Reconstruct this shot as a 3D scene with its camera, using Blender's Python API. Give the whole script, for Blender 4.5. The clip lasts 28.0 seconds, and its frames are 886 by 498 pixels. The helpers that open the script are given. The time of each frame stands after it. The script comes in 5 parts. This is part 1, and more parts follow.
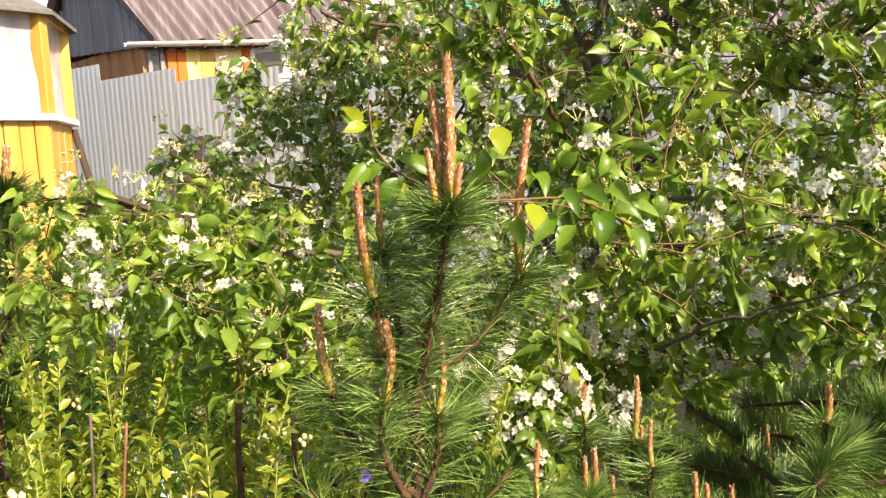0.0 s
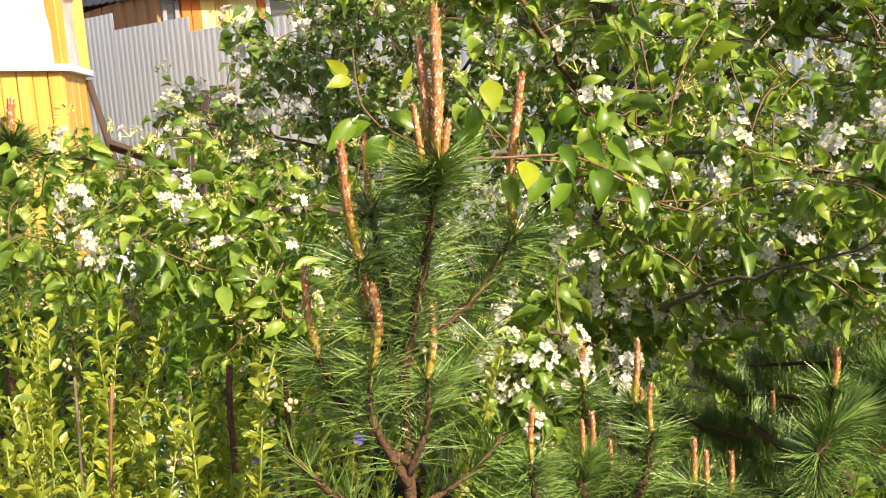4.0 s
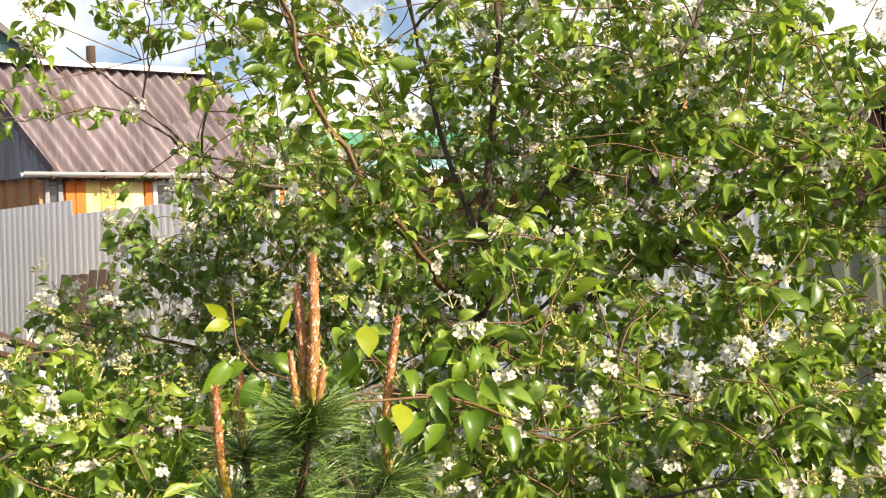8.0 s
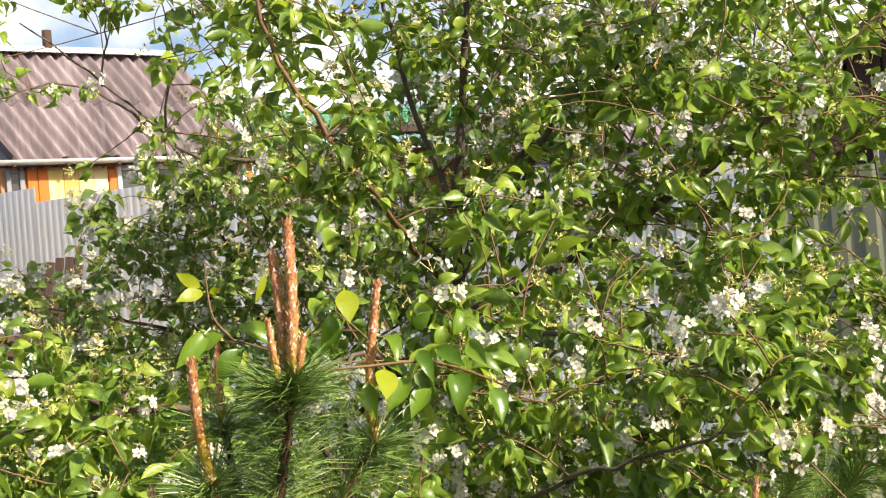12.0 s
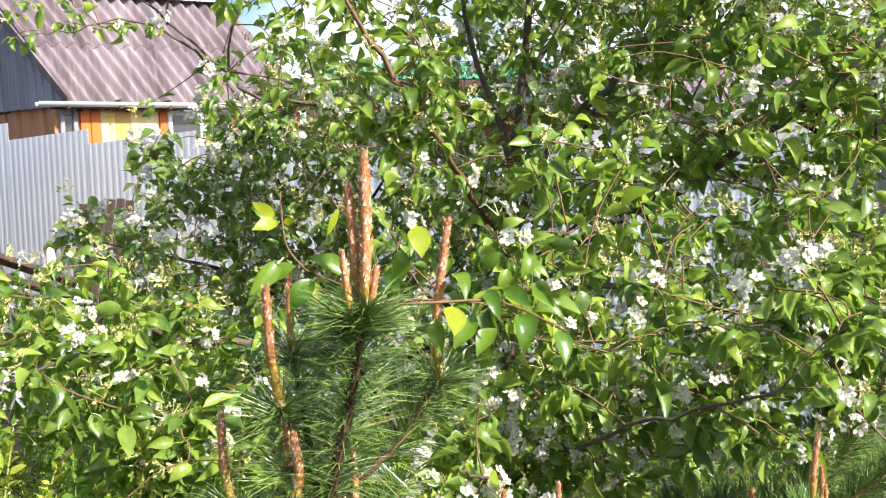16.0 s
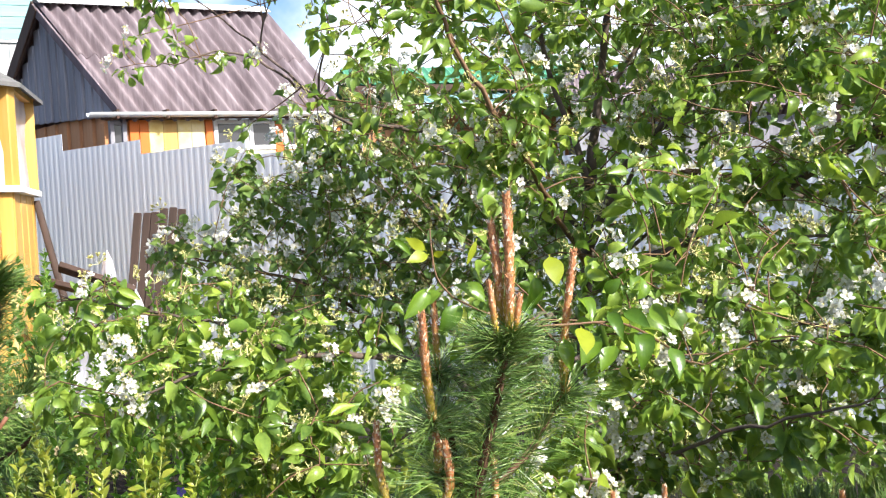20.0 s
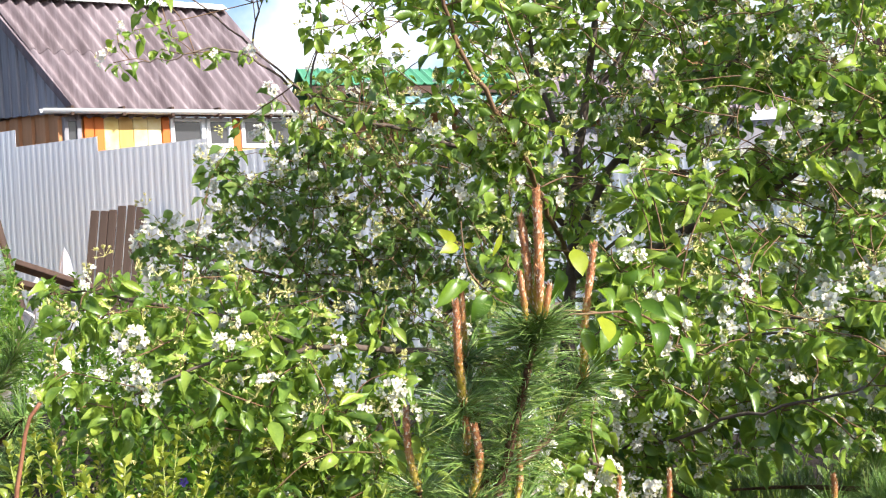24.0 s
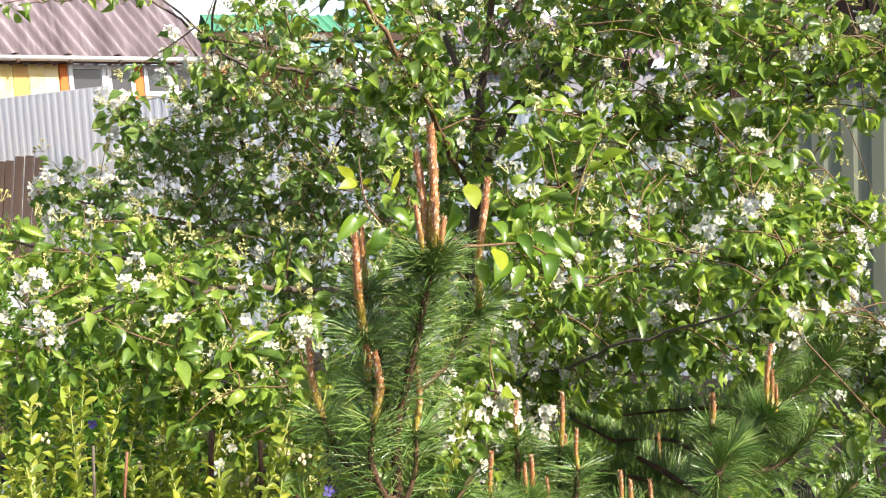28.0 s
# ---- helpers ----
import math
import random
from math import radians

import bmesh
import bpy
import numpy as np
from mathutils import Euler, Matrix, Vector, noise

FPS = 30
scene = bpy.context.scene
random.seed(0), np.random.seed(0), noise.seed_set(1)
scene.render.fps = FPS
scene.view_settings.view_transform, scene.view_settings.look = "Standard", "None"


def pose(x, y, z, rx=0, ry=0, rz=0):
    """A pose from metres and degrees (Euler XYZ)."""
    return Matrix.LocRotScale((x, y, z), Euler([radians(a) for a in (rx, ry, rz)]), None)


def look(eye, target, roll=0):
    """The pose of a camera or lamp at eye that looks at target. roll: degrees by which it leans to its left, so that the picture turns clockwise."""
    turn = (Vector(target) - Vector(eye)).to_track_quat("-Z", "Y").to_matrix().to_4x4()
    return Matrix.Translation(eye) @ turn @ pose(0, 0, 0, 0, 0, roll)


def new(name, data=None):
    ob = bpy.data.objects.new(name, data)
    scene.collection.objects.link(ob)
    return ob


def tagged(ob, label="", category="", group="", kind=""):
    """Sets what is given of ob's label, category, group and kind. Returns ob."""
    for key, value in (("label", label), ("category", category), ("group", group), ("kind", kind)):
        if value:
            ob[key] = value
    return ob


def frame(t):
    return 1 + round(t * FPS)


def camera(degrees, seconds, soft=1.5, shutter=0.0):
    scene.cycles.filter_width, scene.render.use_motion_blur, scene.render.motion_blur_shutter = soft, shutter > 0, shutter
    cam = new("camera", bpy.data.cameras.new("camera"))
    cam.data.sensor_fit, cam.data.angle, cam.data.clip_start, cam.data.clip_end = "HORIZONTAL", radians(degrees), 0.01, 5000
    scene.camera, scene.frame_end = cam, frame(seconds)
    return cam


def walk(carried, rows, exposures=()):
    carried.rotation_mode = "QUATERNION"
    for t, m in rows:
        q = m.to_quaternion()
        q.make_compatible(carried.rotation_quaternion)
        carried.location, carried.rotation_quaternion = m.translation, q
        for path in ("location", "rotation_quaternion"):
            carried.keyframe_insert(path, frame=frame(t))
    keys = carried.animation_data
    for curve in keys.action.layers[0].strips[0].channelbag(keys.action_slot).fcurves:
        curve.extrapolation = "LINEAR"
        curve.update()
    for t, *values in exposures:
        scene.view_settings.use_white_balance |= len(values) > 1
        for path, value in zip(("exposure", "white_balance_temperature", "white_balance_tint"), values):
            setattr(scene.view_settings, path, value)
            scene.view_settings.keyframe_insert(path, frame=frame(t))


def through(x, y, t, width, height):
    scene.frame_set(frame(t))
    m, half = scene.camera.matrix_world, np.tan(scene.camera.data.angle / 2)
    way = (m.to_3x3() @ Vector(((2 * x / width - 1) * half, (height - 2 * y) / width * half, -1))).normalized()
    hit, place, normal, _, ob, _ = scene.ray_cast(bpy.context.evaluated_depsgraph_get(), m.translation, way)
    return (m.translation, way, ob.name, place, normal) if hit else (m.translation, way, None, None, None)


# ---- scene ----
cam = camera(50.92, 28.0, soft=1.2)
PATH = [
    (0, (0.0060, 0.0160, 1.1980), (0.3360, 1.9800, 1.0060), -3.70),
    (0.5, (0.0420, 0.0340, 1.1850), (0.3460, 1.9980, 0.9590), -3.50),
    (1, (0.0480, 0.0470, 1.2070), (0.3070, 2.0180, 0.9960), -4.60),
    (1.5, (0.0520, 0.0570, 1.2090), (0.3090, 2.0320, 1.0280), -5.20),
    (2, (0.0600, 0.0480, 1.1990), (0.3350, 2.0190, 0.9950), -5.70),
    (2.5, (0.0600, 0.0460, 1.1970), (0.3820, 2.0020, 0.9280), -5.40),
    (4.5, (0.0349, 0.0439, 1.2091), (0.3100, 2.0027, 0.9135), -3.52),
    (5, (0.0437, 0.0486, 1.2342), (0.4034, 2.0041, 1.0180), -3.43),
    (5.5, (0.0428, 0.0497, 1.2375), (0.5026, 1.9949, 1.1675), -3.46),
    (6, (0.0386, 0.0486, 1.2394), (0.4926, 1.9962, 1.2156), -3.20),
    (6.5, (0.0350, 0.0437, 1.2529), (0.4786, 1.9937, 1.2833), -2.56),
    (7, (0.0241, 0.0372, 1.2616), (0.4721, 1.9848, 1.3396), -1.76),
    (7.5, (0.0168, 0.0330, 1.2652), (0.4610, 1.9803, 1.3669), -0.76),
    (8, (0.0468, 0.0230, 1.2578), (0.5898, 1.9463, 1.3357), -2.74),
    (8.5, (0.0653, 0.0208, 1.2525), (0.7729, 1.8911, 1.2883), -3.37),
    (9, (0.0582, 0.0358, 1.2482), (0.7169, 1.9243, 1.2402), -3.47),
    (9.5, (0.0518, 0.0489, 1.2491), (0.6627, 1.9533, 1.2376), -2.29),
    (10, (0.0468, 0.0580, 1.2474), (0.6223, 1.9734, 1.2417), -2.94),
    (10.5, (0.0462, 0.0538, 1.2464), (0.6273, 1.9675, 1.2595), -4.18),
    (11, (0.0454, 0.0504, 1.2447), (0.5909, 1.9741, 1.2885), -4.99),
    (11.5, (0.0439, 0.0509, 1.2433), (0.6043, 1.9705, 1.2777), -5.51),
    (12, (0.0460, 0.0534, 1.2441), (0.6462, 1.9611, 1.2662), -4.92),
    (12.5, (0.0403, 0.0522, 1.2437), (0.7006, 1.9401, 1.2444), -4.16),
    (13, (0.0097, 0.0608, 1.2368), (0.5971, 1.9723, 1.2056), -2.47),
    (13.5, (-0.0095, 0.0619, 1.2315), (0.5211, 1.9893, 1.1718), -1.68),
    (15.5, (0.0102, 0.0612, 1.2316), (0.5334, 1.9904, 1.1634), -1.72),
    (16, (0.0185, 0.0598, 1.2287), (0.5280, 1.9928, 1.1667), -2.60),
    (16.5, (0.0142, 0.0516, 1.2278), (0.5240, 1.9845, 1.1641), -3.61),
    (17, (0.0124, 0.0596, 1.2286), (0.4808, 2.0021, 1.1422), -3.79),
    (17.5, (0.0283, 0.0644, 1.2289), (0.4974, 2.0062, 1.1333), -4.22),
    (18, (0.0070, 0.0576, 1.2317), (0.5032, 1.9920, 1.1216), -5.46),
    (18.5, (-0.0461, 0.0363, 1.2434), (0.5306, 1.9465, 1.1070), -5.81),
    (19, (-0.1081, 0.0098, 1.2545), (0.5137, 1.9076, 1.1452), -5.55),
    (19.5, (-0.1107, -0.0057, 1.2583), (0.4812, 1.9028, 1.1717), -5.32),
    (20, (-0.0996, -0.0161, 1.2637), (0.3422, 1.9337, 1.2081), -3.16),
    (20.5, (-0.0986, -0.0282, 1.2643), (0.2663, 1.9382, 1.2476), -2.27),
    (21, (-0.1344, -0.0222, 1.2640), (0.2460, 1.9412, 1.2415), -1.76),
    (21.5, (-0.1484, -0.0138, 1.2638), (0.2866, 1.9376, 1.2095), -1.84),
    (23.5, (-0.1950, -0.0206, 1.2580), (0.3420, 1.9040, 1.1701), -1.83),
    (24, (-0.1874, -0.0346, 1.2582), (0.3568, 1.8891, 1.2015), -2.65),
    (24.5, (-0.1732, -0.0587, 1.2561), (0.4748, 1.8312, 1.1641), -2.64),
    (25, (-0.1775, -0.0694, 1.2525), (0.4321, 1.8306, 1.1166), -3.25),
    (25.5, (-0.1813, -0.0793, 1.2534), (0.3828, 1.8348, 1.1193), -3.22),
    (26, (-0.1739, -0.0956, 1.2479), (0.4487, 1.8010, 1.1243), -2.84),
    (26.5, (-0.1748, -0.1031, 1.2445), (0.4785, 1.7801, 1.0800), -2.70),
    (27, (-0.1723, -0.1033, 1.2485), (0.4857, 1.7758, 1.0581), -3.05),
    (27.5, (-0.1752, -0.0843, 1.2464), (0.5690, 1.7645, 1.0790), -3.13),
    (28, (-0.1852, -0.0774, 1.2433), (0.5275, 1.7833, 1.0700), -3.14),
]
EXPOSURES = [(0.0, 1.14, 7050, 10), (6.5, 1.07, 6900, 10), (9.5, 0.96, 6750, 10), (12.5, 1.03, 6550, 9), (15.5, 1.28, 5800, 11), (22.0, 1.22, 5700, 11), (28.0, 1.28, 6000, 11)]
walk(cam, [(t, look(eye, target, roll)) for t, eye, target, roll in PATH], EXPOSURES)

# ---- light ----
SUN_EL = 37.0
world = bpy.data.worlds.new("sky")
scene.world = world
world.use_nodes = True
wn = world.node_tree
sky = wn.nodes.new("ShaderNodeTexSky")
sky.sky_type, sky.sun_disc = "NISHITA", False
sun_dir = Vector((0.6, -0.8, 0.0)).normalized() * math.cos(radians(SUN_EL)) + Vector((0, 0, math.sin(radians(SUN_EL))))
sky.sun_elevation = radians(SUN_EL)
sky.sun_rotation = math.atan2(sun_dir.x, sun_dir.y)
sky.air_density, sky.dust_density, sky.ozone_density = 1.0, 2.5, 1.0
wn.nodes["Background"].inputs["Strength"].default_value = 0.094
wn.links.new(sky.outputs[0], wn.nodes["Background"].inputs["Color"])
sun_lamp = bpy.data.lights.new("sun", "SUN")
sun_lamp.energy, sun_lamp.angle, sun_lamp.color = 5.0, radians(0.6), (1.0, 0.9, 0.74)
sun = new("sun", sun_lamp)
sun.matrix_world = look(sun_dir * 30, (0, 0, 0))


# ---- materials ----
def srgb(r, g, b):
    return tuple(((c / 255) / 12.92 if c < 10 else ((c / 255 + 0.055) / 1.055) ** 2.4) for c in (r, g, b)) + (1.0,)


class Mat:
    """A node material built step by step round one Principled shader."""

    def __init__(self, name, rough=0.6, metal=0.0, spec=0.5):
        self.m = bpy.data.materials.new(name)
        self.m.use_nodes = True
        self.t = self.m.node_tree
        self.p = self.t.nodes["Principled BSDF"]
        self.p.inputs["Roughness"].default_value = rough
        self.p.inputs["Metallic"].default_value = metal
        self.p.inputs["Specular IOR Level"].default_value = spec

    def node(self, kind, **sets):
        n = self.t.nodes.new(kind)
        for k, v in sets.items():
            n.inputs[k.replace("_", " ")].default_value = v
        return n

    def link(self, a, b):
        self.t.links.new(a, b)

    def coord(self, scale=(1, 1, 1), kind="Object"):
        tc = self.t.nodes.new("ShaderNodeTexCoord")
        mp = self.t.nodes.new("ShaderNodeMapping")
        mp.inputs["Scale"].default_value = scale
        self.link(tc.outputs[kind], mp.inputs[0])
        return mp.outputs[0]

    def noise(self, vec, scale, detail=4.0, rough=0.6):
        n = self.node("ShaderNodeTexNoise", Scale=scale, Detail=detail, Roughness=rough)
        if vec is not None:
            self.link(vec, n.inputs["Vector"])
        return n.outputs["Fac"]

    def ramp(self, fac, stops):
        r = self.t.nodes.new("ShaderNodeValToRGB")
        els = r.color_ramp.elements
        while len(els) < len(stops):
            els.new(0.5)
        for e, (pos, col) in zip(els, stops):
            e.position, e.color = pos, col if len(col) == 4 else (*col, 1.0)
        self.link(fac, r.inputs[0])
        return r.outputs[0]

    def mix(self, fac, a, b, mode="MIX"):
        m = self.t.nodes.new("ShaderNodeMix")
        m.data_type, m.blend_type = "RGBA", mode
        for sock, v in ((m.inputs[0], fac), (m.inputs[6], a), (m.inputs[7], b)):
            if hasattr(v, "links"):
                self.link(v, sock)
            else:
                sock.default_value = v
        return m.outputs[2]

    def random(self):
        """One number for each object and each loose piece of a mesh."""
        a = self.t.nodes.new("ShaderNodeObjectInfo").outputs["Random"]
        b = self.t.nodes.new("ShaderNodeNewGeometry").outputs["Random Per Island"]
        s = self.t.nodes.new("ShaderNodeMath")
        s.operation = "ADD"
        self.link(a, s.inputs[0]), self.link(b, s.inputs[1])
        w = self.t.nodes.new("ShaderNodeMath")
        w.operation = "FRACT"
        self.link(s.outputs[0], w.inputs[0])
        return w.outputs[0]

    def color(self, sock):
        self.link(sock, self.p.inputs["Base Color"])
        return self

    def bump(self, fac, strength=0.3, dist=0.01):
        b = self.node("ShaderNodeBump", Strength=strength, Distance=dist)
        self.link(fac, b.inputs["Height"])
        self.link(b.outputs[0], self.p.inputs["Normal"])
        return self

    def translucent(self, col, share):
        """Light that comes through a thin leaf or petal."""
        tr = self.t.nodes.new("ShaderNodeBsdfTranslucent")
        if hasattr(col, "links"):
            self.link(col, tr.inputs[0])
        else:
            tr.inputs[0].default_value = col
        mx = self.t.nodes.new("ShaderNodeMixShader")
        mx.inputs[0].default_value = share
        out = next(n for n in self.t.nodes if n.type == "OUTPUT_MATERIAL")
        self.link(self.p.outputs[0], mx.inputs[1])
        self.link(tr.outputs[0], mx.inputs[2])
        self.link(mx.outputs[0], out.inputs[0])
        return self


def leaf_material(name, dark, mid, light, rough=0.38, through=0.45, gain=1.9):
    m = Mat(name, rough, 0.0, 0.5)
    r = m.random()
    base = m.ramp(r, [(0.0, dark), (0.5, mid), (1.0, light)])
    n = m.noise(m.coord((1, 1, 1)), 60.0, 3.0)
    col = m.mix(0.35, base, m.ramp(n, [(0.3, tuple(c * 0.6 for c in mid[:3])), (0.7, light)]))
    m.color(col)
    bright = m.mix(1.0, col, (gain * 0.95, gain * 0.95, gain * 0.6, 1), "MULTIPLY")
    m.translucent(bright, through)
    m.bump(m.noise(m.coord(), 120.0, 2.0), 0.25, 0.002)
    return m.m


M_PEAR = leaf_material("pear_leaf_green", (0.042, 0.1, 0.018), (0.125, 0.225, 0.036), (0.36, 0.445, 0.06), 0.34, 0.4, 1.7)
M_APPLE = leaf_material("apple_leaf_green", (0.068, 0.13, 0.042), (0.155, 0.25, 0.065), (0.29, 0.385, 0.095), 0.3, 0.42, 1.6)
M_YOUNG = leaf_material("young_leaf_lime", (0.26, 0.32, 0.012), (0.32, 0.37, 0.015), (0.38, 0.41, 0.018), 0.42, 0.45, 1.5)
M_SPRIG = leaf_material("large_pear_leaf_green", (0.06, 0.135, 0.012), (0.1, 0.19, 0.016), (0.17, 0.27, 0.02), 0.3, 0.38, 1.9)
M_BUSH = leaf_material("bush_leaf_yellow_green", (0.075, 0.14, 0.02), (0.2, 0.275, 0.028), (0.44, 0.42, 0.06), 0.36, 0.42, 1.8)
M_HERB = leaf_material("herb_green", (0.05, 0.12, 0.012), (0.1, 0.2, 0.02), (0.17, 0.28, 0.03), 0.45, 0.45, 1.8)


def petal_material():
    m = Mat("white_petal", 0.55, 0.0, 0.3)
    m.color(m.ramp(m.random(), [(0.0, (0.5, 0.46, 0.36)), (0.35, (0.62, 0.6, 0.53)), (0.7, (0.74, 0.73, 0.7)), (1.0, (0.7, 0.6, 0.55))]))
    m.translucent((0.75, 0.76, 0.72, 1), 0.35)
    return m.m


M_PETAL = petal_material()


def plain(name, stops, scale=30.0, rough=0.7, spec=0.3, bump=0.3, stretch=(1, 1, 1), metal=0.0, fine=8.0, kind="Object"):
    """A surface with grain and larger stains from the same ramp, and fine relief."""
    m = Mat(name, rough, metal, spec)
    v = m.coord(stretch, kind)
    a = m.noise(v, scale, 5.0, 0.65)
    b = m.noise(v, scale / fine, 3.0)
    m.color(m.mix(0.5, m.ramp(a, stops), m.ramp(b, stops)))
    m.bump(a, bump, 0.004)
    return m.m


M_BARK = plain("grey_brown_bark", [(0.3, (0.05, 0.035, 0.028)), (0.6, (0.13, 0.095, 0.075)), (0.8, (0.2, 0.17, 0.14))], 60, 0.85)
M_TWIG = plain("reddish_twig_bark", [(0.3, (0.09, 0.05, 0.028)), (0.7, (0.2, 0.115, 0.055))], 80, 0.6)
M_STALK = plain("green_stalk", [(0.3, (0.16, 0.2, 0.04)), (0.7, (0.26, 0.27, 0.06))], 80, 0.6)
M_PINEBARK = plain("pine_shoot_bark", [(0.3, (0.04, 0.02, 0.012)), (0.55, (0.11, 0.058, 0.03)), (0.8, (0.2, 0.13, 0.075))], 220, 0.85, bump=0.8)
M_SPENT = plain("spent_blossom_yellow", [(0.3, (0.46, 0.44, 0.14)), (0.7, (0.66, 0.6, 0.28))], 90, 0.6)
M_REDSTEM = plain("red_brown_stem", [(0.3, (0.13, 0.05, 0.03)), (0.7, (0.3, 0.14, 0.07))], 90, 0.6)
M_VIOLET = plain("violet_petal", [(0.3, (0.15, 0.08, 0.5)), (0.7, (0.26, 0.17, 0.7))], 90, 0.6)
M_BUD = plain("cream_pink_bud", [(0.3, (0.5, 0.36, 0.2)), (0.7, (0.66, 0.5, 0.32))], 90, 0.6)


def needle_material():
    m = Mat("pine_needle_green", 0.32, 0.0, 0.5)
    m.color(m.ramp(m.random(), [(0.0, (0.06, 0.12, 0.025)), (0.5, (0.145, 0.25, 0.05)), (0.85, (0.24, 0.34, 0.075)), (1.0, (0.3, 0.3, 0.1))]))
    m.translucent((0.2, 0.33, 0.05, 1), 0.18)
    return m.m


M_NEEDLE = needle_material()


def candle_material():
    """New pine shoots: rust scales above, yellow-green below, pale papery flecks."""
    m = Mat("pine_candle_rust", 0.6, 0.0, 0.3)
    v = m.coord((1, 1, 1), "Generated")
    sep = m.t.nodes.new("ShaderNodeSeparateXYZ")
    m.link(v, sep.inputs[0])
    n = m.noise(m.coord(), 260.0, 3.0)
    add = m.t.nodes.new("ShaderNodeMath")
    add.operation = "MULTIPLY_ADD"
    m.link(n, add.inputs[0])
    add.inputs[1].default_value = 0.5
    m.link(sep.outputs[2], add.inputs[2])
    base = m.ramp(add.outputs[0], [(0.2, (0.2, 0.08, 0.018)), (0.36, (0.24, 0.2, 0.015)), (0.56, (0.4, 0.28, 0.025)), (0.68, (0.42, 0.18, 0.045)), (1.0, (0.4, 0.14, 0.06))])
    fleck = m.ramp(m.noise(m.coord((1, 1, 0.5)), 420.0, 2.0), [(0.52, (0, 0, 0)), (0.68, (1, 1, 1))])
    m.color(m.mix(fleck, base, (0.55, 0.4, 0.26, 1)))
    m.bump(n, 0.6, 0.002)
    return m.m


M_CANDLE = candle_material()


def scale_material():
    """Papery bud scales: rust above, yellow-green at the shoot's foot, one in four bleached pale."""
    m = Mat("papery_bud_scale", 0.55, 0.0, 0.35)
    sep = m.t.nodes.new("ShaderNodeSeparateXYZ")
    m.link(m.coord((1, 1, 1), "Generated"), sep.inputs[0])
    base = m.ramp(sep.outputs[2], [(0.0, (0.3, 0.16, 0.03)), (0.12, (0.34, 0.3, 0.02)), (0.34, (0.46, 0.34, 0.04)), (0.5, (0.5, 0.26, 0.075)), (1.0, (0.46, 0.2, 0.09))])
    pale = m.ramp(m.random(), [(0.74, (0, 0, 0)), (0.86, (1, 1, 1))])
    n = m.noise(m.coord(), 300.0, 3.0)
    m.color(m.mix(pale, m.mix(0.4, base, m.ramp(n, [(0.3, (0.2, 0.07, 0.02)), (0.7, (0.55, 0.33, 0.15))])), (0.76, 0.62, 0.46, 1)))
    m.bump(n, 0.5, 0.002)
    return m.m


M_SCALE = scale_material()


def ground_material():
    m = Mat("soil_and_grass", 0.95, 0.0, 0.2)
    v = m.coord()
    a, b = m.noise(v, 9.0, 6.0), m.noise(v, 0.9, 3.0)
    # soil and grass tones are near black: shade under the plants is coloured in
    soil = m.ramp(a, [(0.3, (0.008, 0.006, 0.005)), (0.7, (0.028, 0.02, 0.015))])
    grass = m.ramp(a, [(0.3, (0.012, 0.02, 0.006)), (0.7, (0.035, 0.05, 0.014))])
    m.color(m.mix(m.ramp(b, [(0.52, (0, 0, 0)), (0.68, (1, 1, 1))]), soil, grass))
    m.bump(a, 1.0, 0.05)
    return m.m


M_GROUND = ground_material()
M_STEEL = plain("galvanised_sheet", [(0.3, (0.7, 0.71, 0.75)), (0.7, (0.78, 0.79, 0.82))], 3.0, 0.5, 0.5, 0.05, (1, 1, 0.3), 0.05, 4.0)
# grey-green paint with the east fence's shade put into the colour
M_STEELG = plain("shaded_grey_green_painted_sheet", [(0.3, (0.19, 0.2, 0.135)), (0.7, (0.26, 0.27, 0.19))], 4.0, 0.5, 0.4, 0.05, (1, 1, 0.3))
M_YELLOW = plain("yellow_varnished_board", [(0.25, (0.38, 0.17, 0.03)), (0.46, (0.5, 0.28, 0.05)), (0.58, (0.54, 0.34, 0.1)), (0.7, (0.6, 0.48, 0.3))], 9, 0.5, 0.4, 0.3, (1, 1, 0.08))
M_ORANGE = plain("orange_painted_board", [(0.3, (0.5, 0.1, 0.008)), (0.7, (0.6, 0.17, 0.013))], 14, 0.55, 0.4, 0.3, (1, 1, 0.08))
M_BROWNWALL = plain("brown_boarded_wall", [(0.3, (0.38, 0.17, 0.07)), (0.7, (0.54, 0.28, 0.13))], 12, 0.8, 0.3, 0.4, (1, 1, 0.1))
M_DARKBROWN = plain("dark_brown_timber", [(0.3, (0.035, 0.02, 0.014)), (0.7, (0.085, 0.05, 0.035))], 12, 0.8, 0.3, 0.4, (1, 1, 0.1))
M_GREYBOARD = plain("weathered_grey_board", [(0.3, (0.17, 0.165, 0.18)), (0.55, (0.29, 0.28, 0.3)), (0.8, (0.42, 0.41, 0.43))], 16, 0.85, 0.2, 0.5, (1, 1, 0.06))
M_PALEBOARD = plain("pale_grey_board", [(0.3, (0.4, 0.4, 0.4)), (0.7, (0.58, 0.57, 0.57))], 12, 0.8, 0.2, 0.4, (1, 1, 0.08))
M_OLDBOARD = plain("old_brown_board", [(0.3, (0.03, 0.02, 0.016)), (0.7, (0.09, 0.062, 0.05))], 16, 0.9, 0.2, 0.6, (1, 1, 0.06))
M_SLATE = plain("pinkish_grey_fibre_cement", [(0.25, (0.075, 0.055, 0.06)), (0.5, (0.18, 0.143, 0.152)), (0.75, (0.4, 0.335, 0.35))], 22, 0.9, 0.2, 0.4, (1, 0.09, 0.09), 0.0, 5.0)
